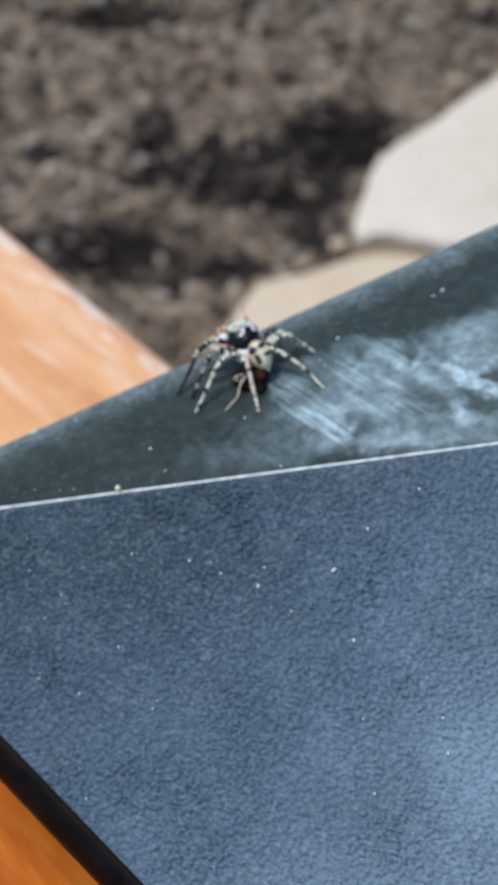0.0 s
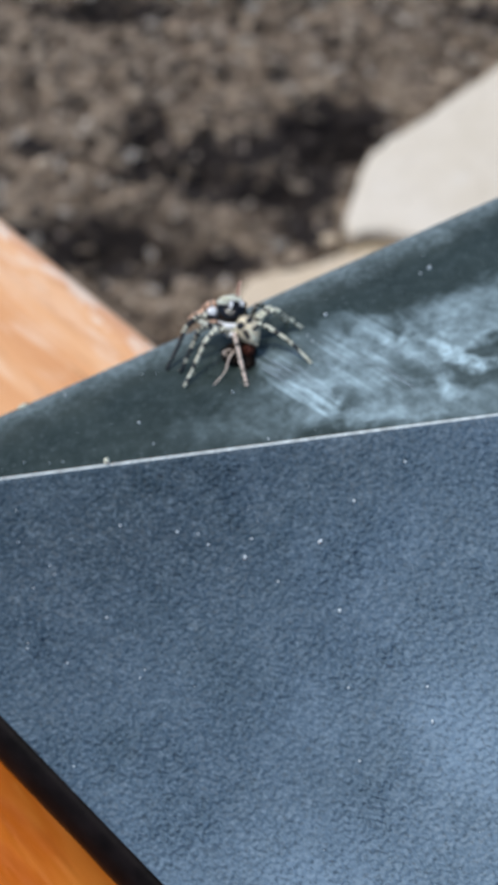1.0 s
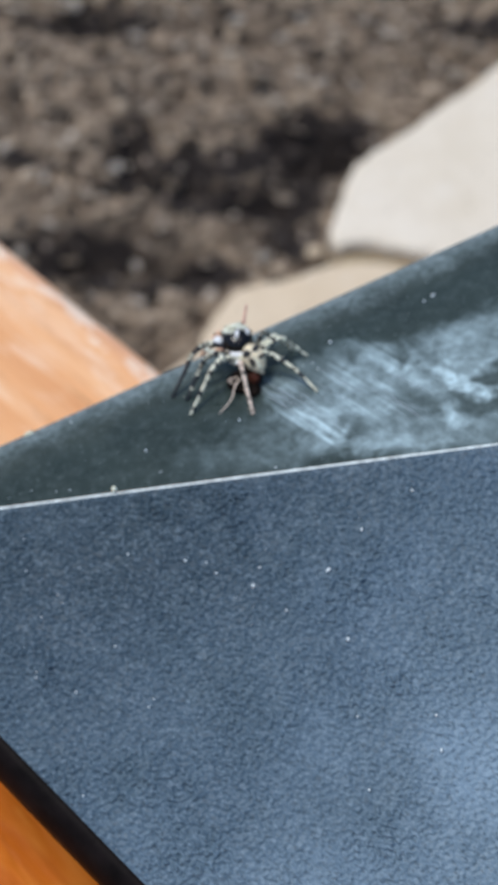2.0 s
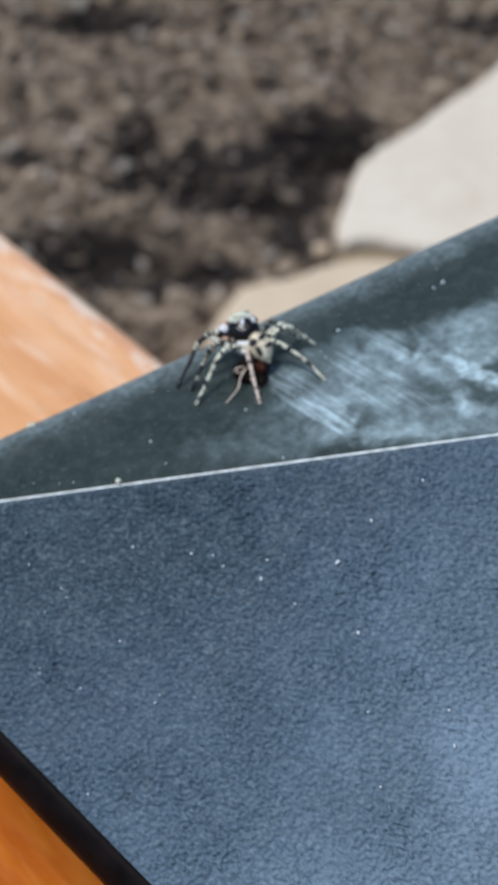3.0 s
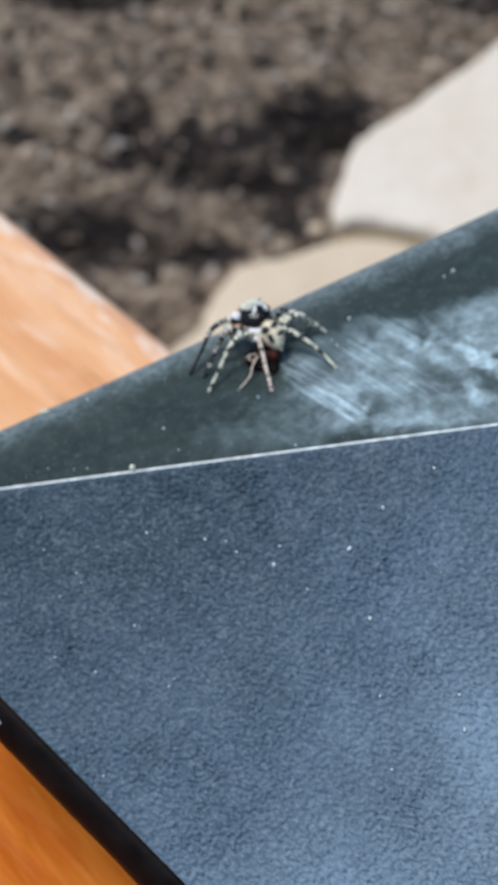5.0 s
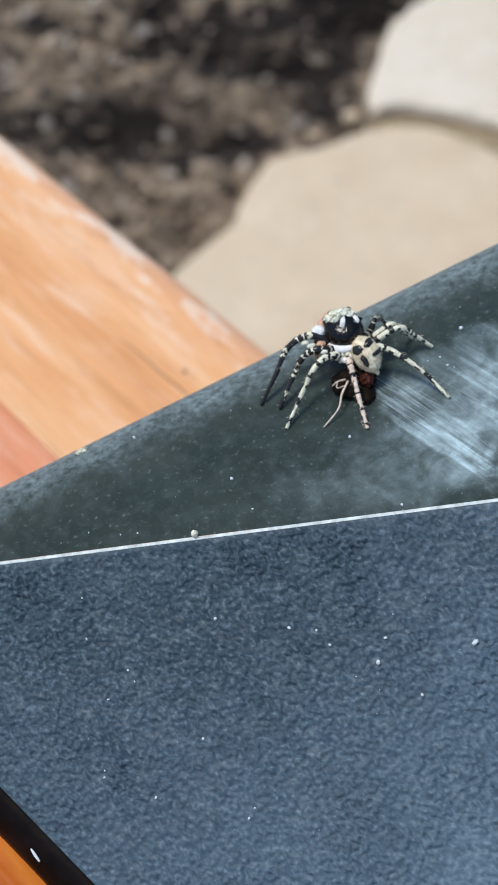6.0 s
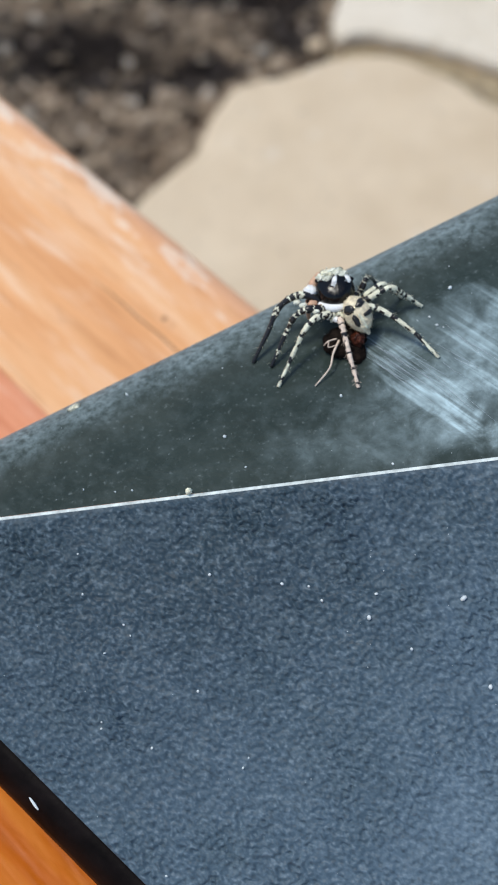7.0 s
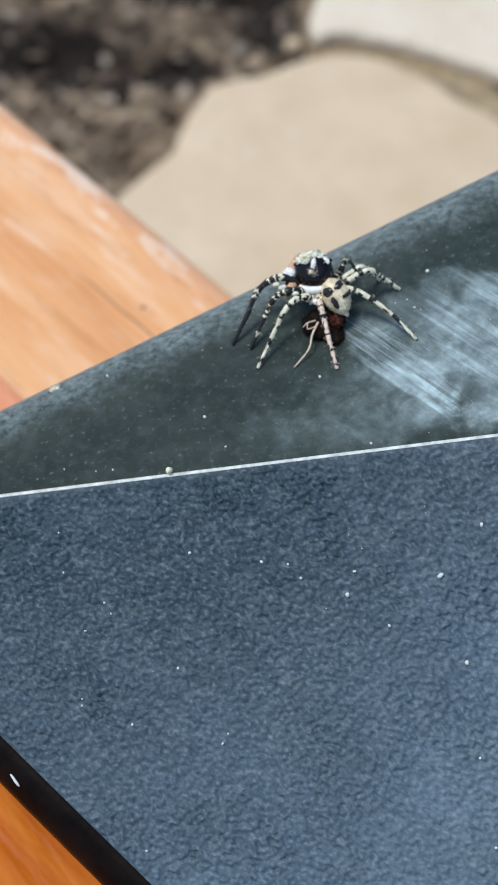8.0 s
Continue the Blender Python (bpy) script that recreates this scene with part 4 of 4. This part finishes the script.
    leg_part(root, ((-0.5, 0.7, 1.7), (-1.8, 0.3, 2.75), (-2.9, 0.1, 2.5), (-3.75, -0.45, 1.45), (-5.0, -1.9, 0.08)), 0.32, 0.12, 3, (DARK, CREAM))
    leg_part(root, ((-0.6, 1.1, 1.7), (-2.3, 1.5, 2.80), (-3.9, 1.2, 2.35), (-5.0, -0.05, 1.25), (-6.2, -1.35, 0.05)), 0.34, 0.12, 4, (DARK, CREAM))
    leg_part(root, ((0.6, 0.9, 1.6), (1.83, 1.13, 1.95), (3.3, 1.47, 2.35), (4.15, 1.59, 1.35), (5.2, 1.44, 0.06)), 0.29, 0.115, 5)
    leg_part(root, ((0.5, 0.5, 1.7), (1.6, 0.2, 2.3), (2.6, -0.05, 2.05), (4.35, -1.35, 1.2), (5.85, -2.95, 0.07)), 0.29, 0.11, 6)
    leg_part(root, ((0.4, 1.5, 1.6), (1.34, 2.0, 1.8), (1.81, 2.57, 2.25), (2.09, 3.55, 1.2), (2.3, 4.2, 0.0)), 0.27, 0.11, 7, (DARK, CREAM))
    leg_part(root, ((0.5, 1.2, 1.6), (1.56, 1.47, 1.8), (2.77, 1.77, 2.45), (3.28, 2.07, 1.5), (3.95, 2.5, 0.06)), 0.28, 0.11, 8)
    # feelers beside the face, which the spider keeps working; each turns about its root
    pair = []
    for long, thick in ((1.0, 0.85), (0.55, 1.0)):
        bm = bmesh.new()
        tube(bm, smooth_path([v(0.4, 0, -0.2), v(-0.3, 0, 0.10), v(-1.1 * long, 0, 0.12), v(-1.9 * long, 0, -0.05), v(-2.45 * long, 0, -0.30)], 9), lambda s: MM * thick * (0.24 + 0.17 * math.sin(math.pi * min(1, s * 1.15)) - 0.10 * s), 10, lambda s: 1 if 0.40 < s < 0.47 or 0.66 < s < 0.72 else 0)
        rng = random.Random(thick)
        for _ in range(40):
            d = Vector((rng.gauss(-0.4, 0.6), rng.gauss(0, 1), rng.gauss(0, 1))).normalized()
            p = v(rng.uniform(-2.2, -0.3) * long, 0, 0.05) + d * 0.26 * thick * MM
            tube(bm, [p, p + d * 0.06 * MM, p + d * 0.12 * MM], lambda s: 0.018 * MM * (1.1 - s), 3)
        pair.append(part("palp", bm, (TAN, DARK), root, "tan palp with dark rings"))
    bm = blob(v(-0.55, 0, 0.12), (0.48 * MM, 0.44 * MM, 0.46 * MM), None, 20, 12, 0.2, 3)
    rng = random.Random(8)
    for _ in range(70):
        d = Vector((rng.gauss(0, 1), rng.gauss(0, 1), rng.gauss(0, 1))).normalized()
        p = v(-0.55, 0, 0.12) + d * 0.41 * MM
        tube(bm, [p, p + d * 0.08 * MM, p + d * 0.16 * MM], lambda s: 0.018 * MM * (1.1 - s), 3)
    tube(bm, smooth_path([v(0.5, 0, -0.3), v(0.1, 0, 0.0), v(-0.3, 0, 0.08)], 6), lambda s: MM * 0.2, 8)
    knob = part("palp", bm, WHITE, root, "palp with a white hairy tip")
    bm = bmesh.new()
    tube(bm, smooth_path([v(0, 0, 0), v(0.05, 0.05, 0.8), v(0.25, 0.2, 2.05)], 7), lambda s: MM * (0.16 - 0.07 * s), 8)
    stick = part("feeler", bm, ROSY, root, "thin pinkish feeler")
    return head, pair, knob, stick


def catch():
    root = new("caught_insect")
    root.matrix_world = SPIDER_AT
    tagged(root, "small reddish brown insect caught beneath the spider", "insect")
    # the near-black BROWN parts also carry the spider's shadow in shape and colour
    for name, at, rad, rough, mat, count in (("body", (0.86, -1.15, 0.85), (0.42, 0.52, 0.46), 0.5, REDDISH, 70), ("thorax", (-0.30, -1.0, 0.50), (1.15, 1.05, 0.50), 0.25, BROWN, 240), ("rump", (0.65, -0.5, 0.55), (0.80, 0.95, 0.52), 0.25, BROWN, 120), ("abdomen", (0.55, -1.65, 0.30), (0.70, 0.95, 0.30), 0.3, BROWN, 200)):
        bm = blob(v(*at), [a * MM for a in rad], Euler((radians(15), 0, radians(10))).to_matrix(), 26, 16, rough, at[0])
        rng = random.Random(count)
        for _ in range(count):
            d = Vector((rng.gauss(0, 1), rng.gauss(0, 1), abs(rng.gauss(0, 1)))).normalized()
            p = v(*(a + b * c * 0.95 for a, b, c in zip(at, d, rad)))
            w = (d + Vector((rng.gauss(0, 0.5), rng.gauss(0, 0.5), 0))).normalized() * rng.uniform(0.1, 0.3) * MM
            tube(bm, [p, p + w * 0.5, p + w], lambda s: 0.016 * MM * (1.1 - s), 3)
        part(name, bm, mat, root)
    for pts, r in ((((-0.35, -1.2, 1.0), (-0.80, -2.2, 1.0), (-1.15, -3.0, 0.55), (-2.2, -3.9, 0.06)), 0.085), (((-0.5, -1.2, 1.2), (-1.0, -1.5, 1.45), (-1.35, -1.6, 1.2)), 0.06), (((-1.0, -1.5, 1.42), (-1.05, -1.8, 1.2), (-0.6, -1.75, 1.25)), 0.05)):
        bm = bmesh.new()
        tube(bm, smooth_path([v(*p) for p in pts], 7), lambda s: MM * r * (1 - 0.45 * s), 6)
        part("leg", bm, PINKISH, root)
    return root


HEAD_AT = (-0.22, 1.85, 2.45)
HEAD, TAN_PALPS, WHITE_PALP, FEELER = spider()
catch()


# ------------------------------------------------------------------ what moves
def motions():
    """The spider rocks its forebody and works its palps and a thin feeler; its feet stay."""
    def keyed(ob, at, rows):
        walk(ob, [(t, pose(*(Vector(at) * MM), *turn)) for t, *turn in rows])
    keyed(HEAD, HEAD_AT, ((0.0, 14, 0, 5), (0.4, 8, 3, 2), (0.8, 5, 4, 0), (1.2, 4, 2, -3), (1.6, 7, 0, 0), (2.0, 9, 2, 3), (2.6, 10, 0, 2), (3.5, 9, -2, 0), (4.5, 8, -1, 0), (6.0, 4, 0, 0), (6.8, 0, 0, -3), (7.4, 1, 1, 0), (8.0, 0, 0, 2)))
    swing = ((0.0, 0, -14, -4), (0.4, 0, -12, 2), (0.8, 0, -4, 2), (1.2, 0, 0, -4), (1.6, 0, -10, -2), (2.0, 0, -26, 4), (2.6, 0, -34, 14), (3.5, 0, -44, 26), (4.5, 0, -50, 28), (6.0, 0, -58, 34), (7.0, 0, -60, 35), (7.5, 0, -64, 31), (8.0, 0, -60, 35))
    keyed(TAN_PALPS[0], (-1.50, 2.20, 2.45), swing)
    keyed(TAN_PALPS[1], (-1.35, 2.65, 2.80), [(t, rx, ry + 6 * math.sin(t * 2.1), rz + 4) for t, rx, ry, rz in swing])
    keyed(WHITE_PALP, (-1.28, 1.85, 2.50), ((0.0, 0, 0, 4), (0.4, 0, 14, 0), (0.8, 0, 18, -4), (1.2, 0, 20, 4), (1.6, 0, 10, 0), (2.0, 0, 6, 6), (2.6, 0, 8, 2), (3.5, 0, 10, 0), (4.5, 0, 10, 0), (6.0, 0, 4, 0), (7.0, 0, 0, 2), (7.5, 0, 4, 0), (8.0, 0, 0, 0)))
    keyed(FEELER, (0.30, 2.75, 2.75), ((0.0, -70, 0, 20), (0.5, -40, 0, 20), (0.9, 0, 8, 10), (1.2, 5, 12, 0), (1.5, -10, 10, 0), (1.9, -25, 14, 0), (2.4, -80, 0, 10), (3.2, -140, 0, 10), (4.0, -155, 0, 10), (8.0, -155, 0, 10)))


motions()
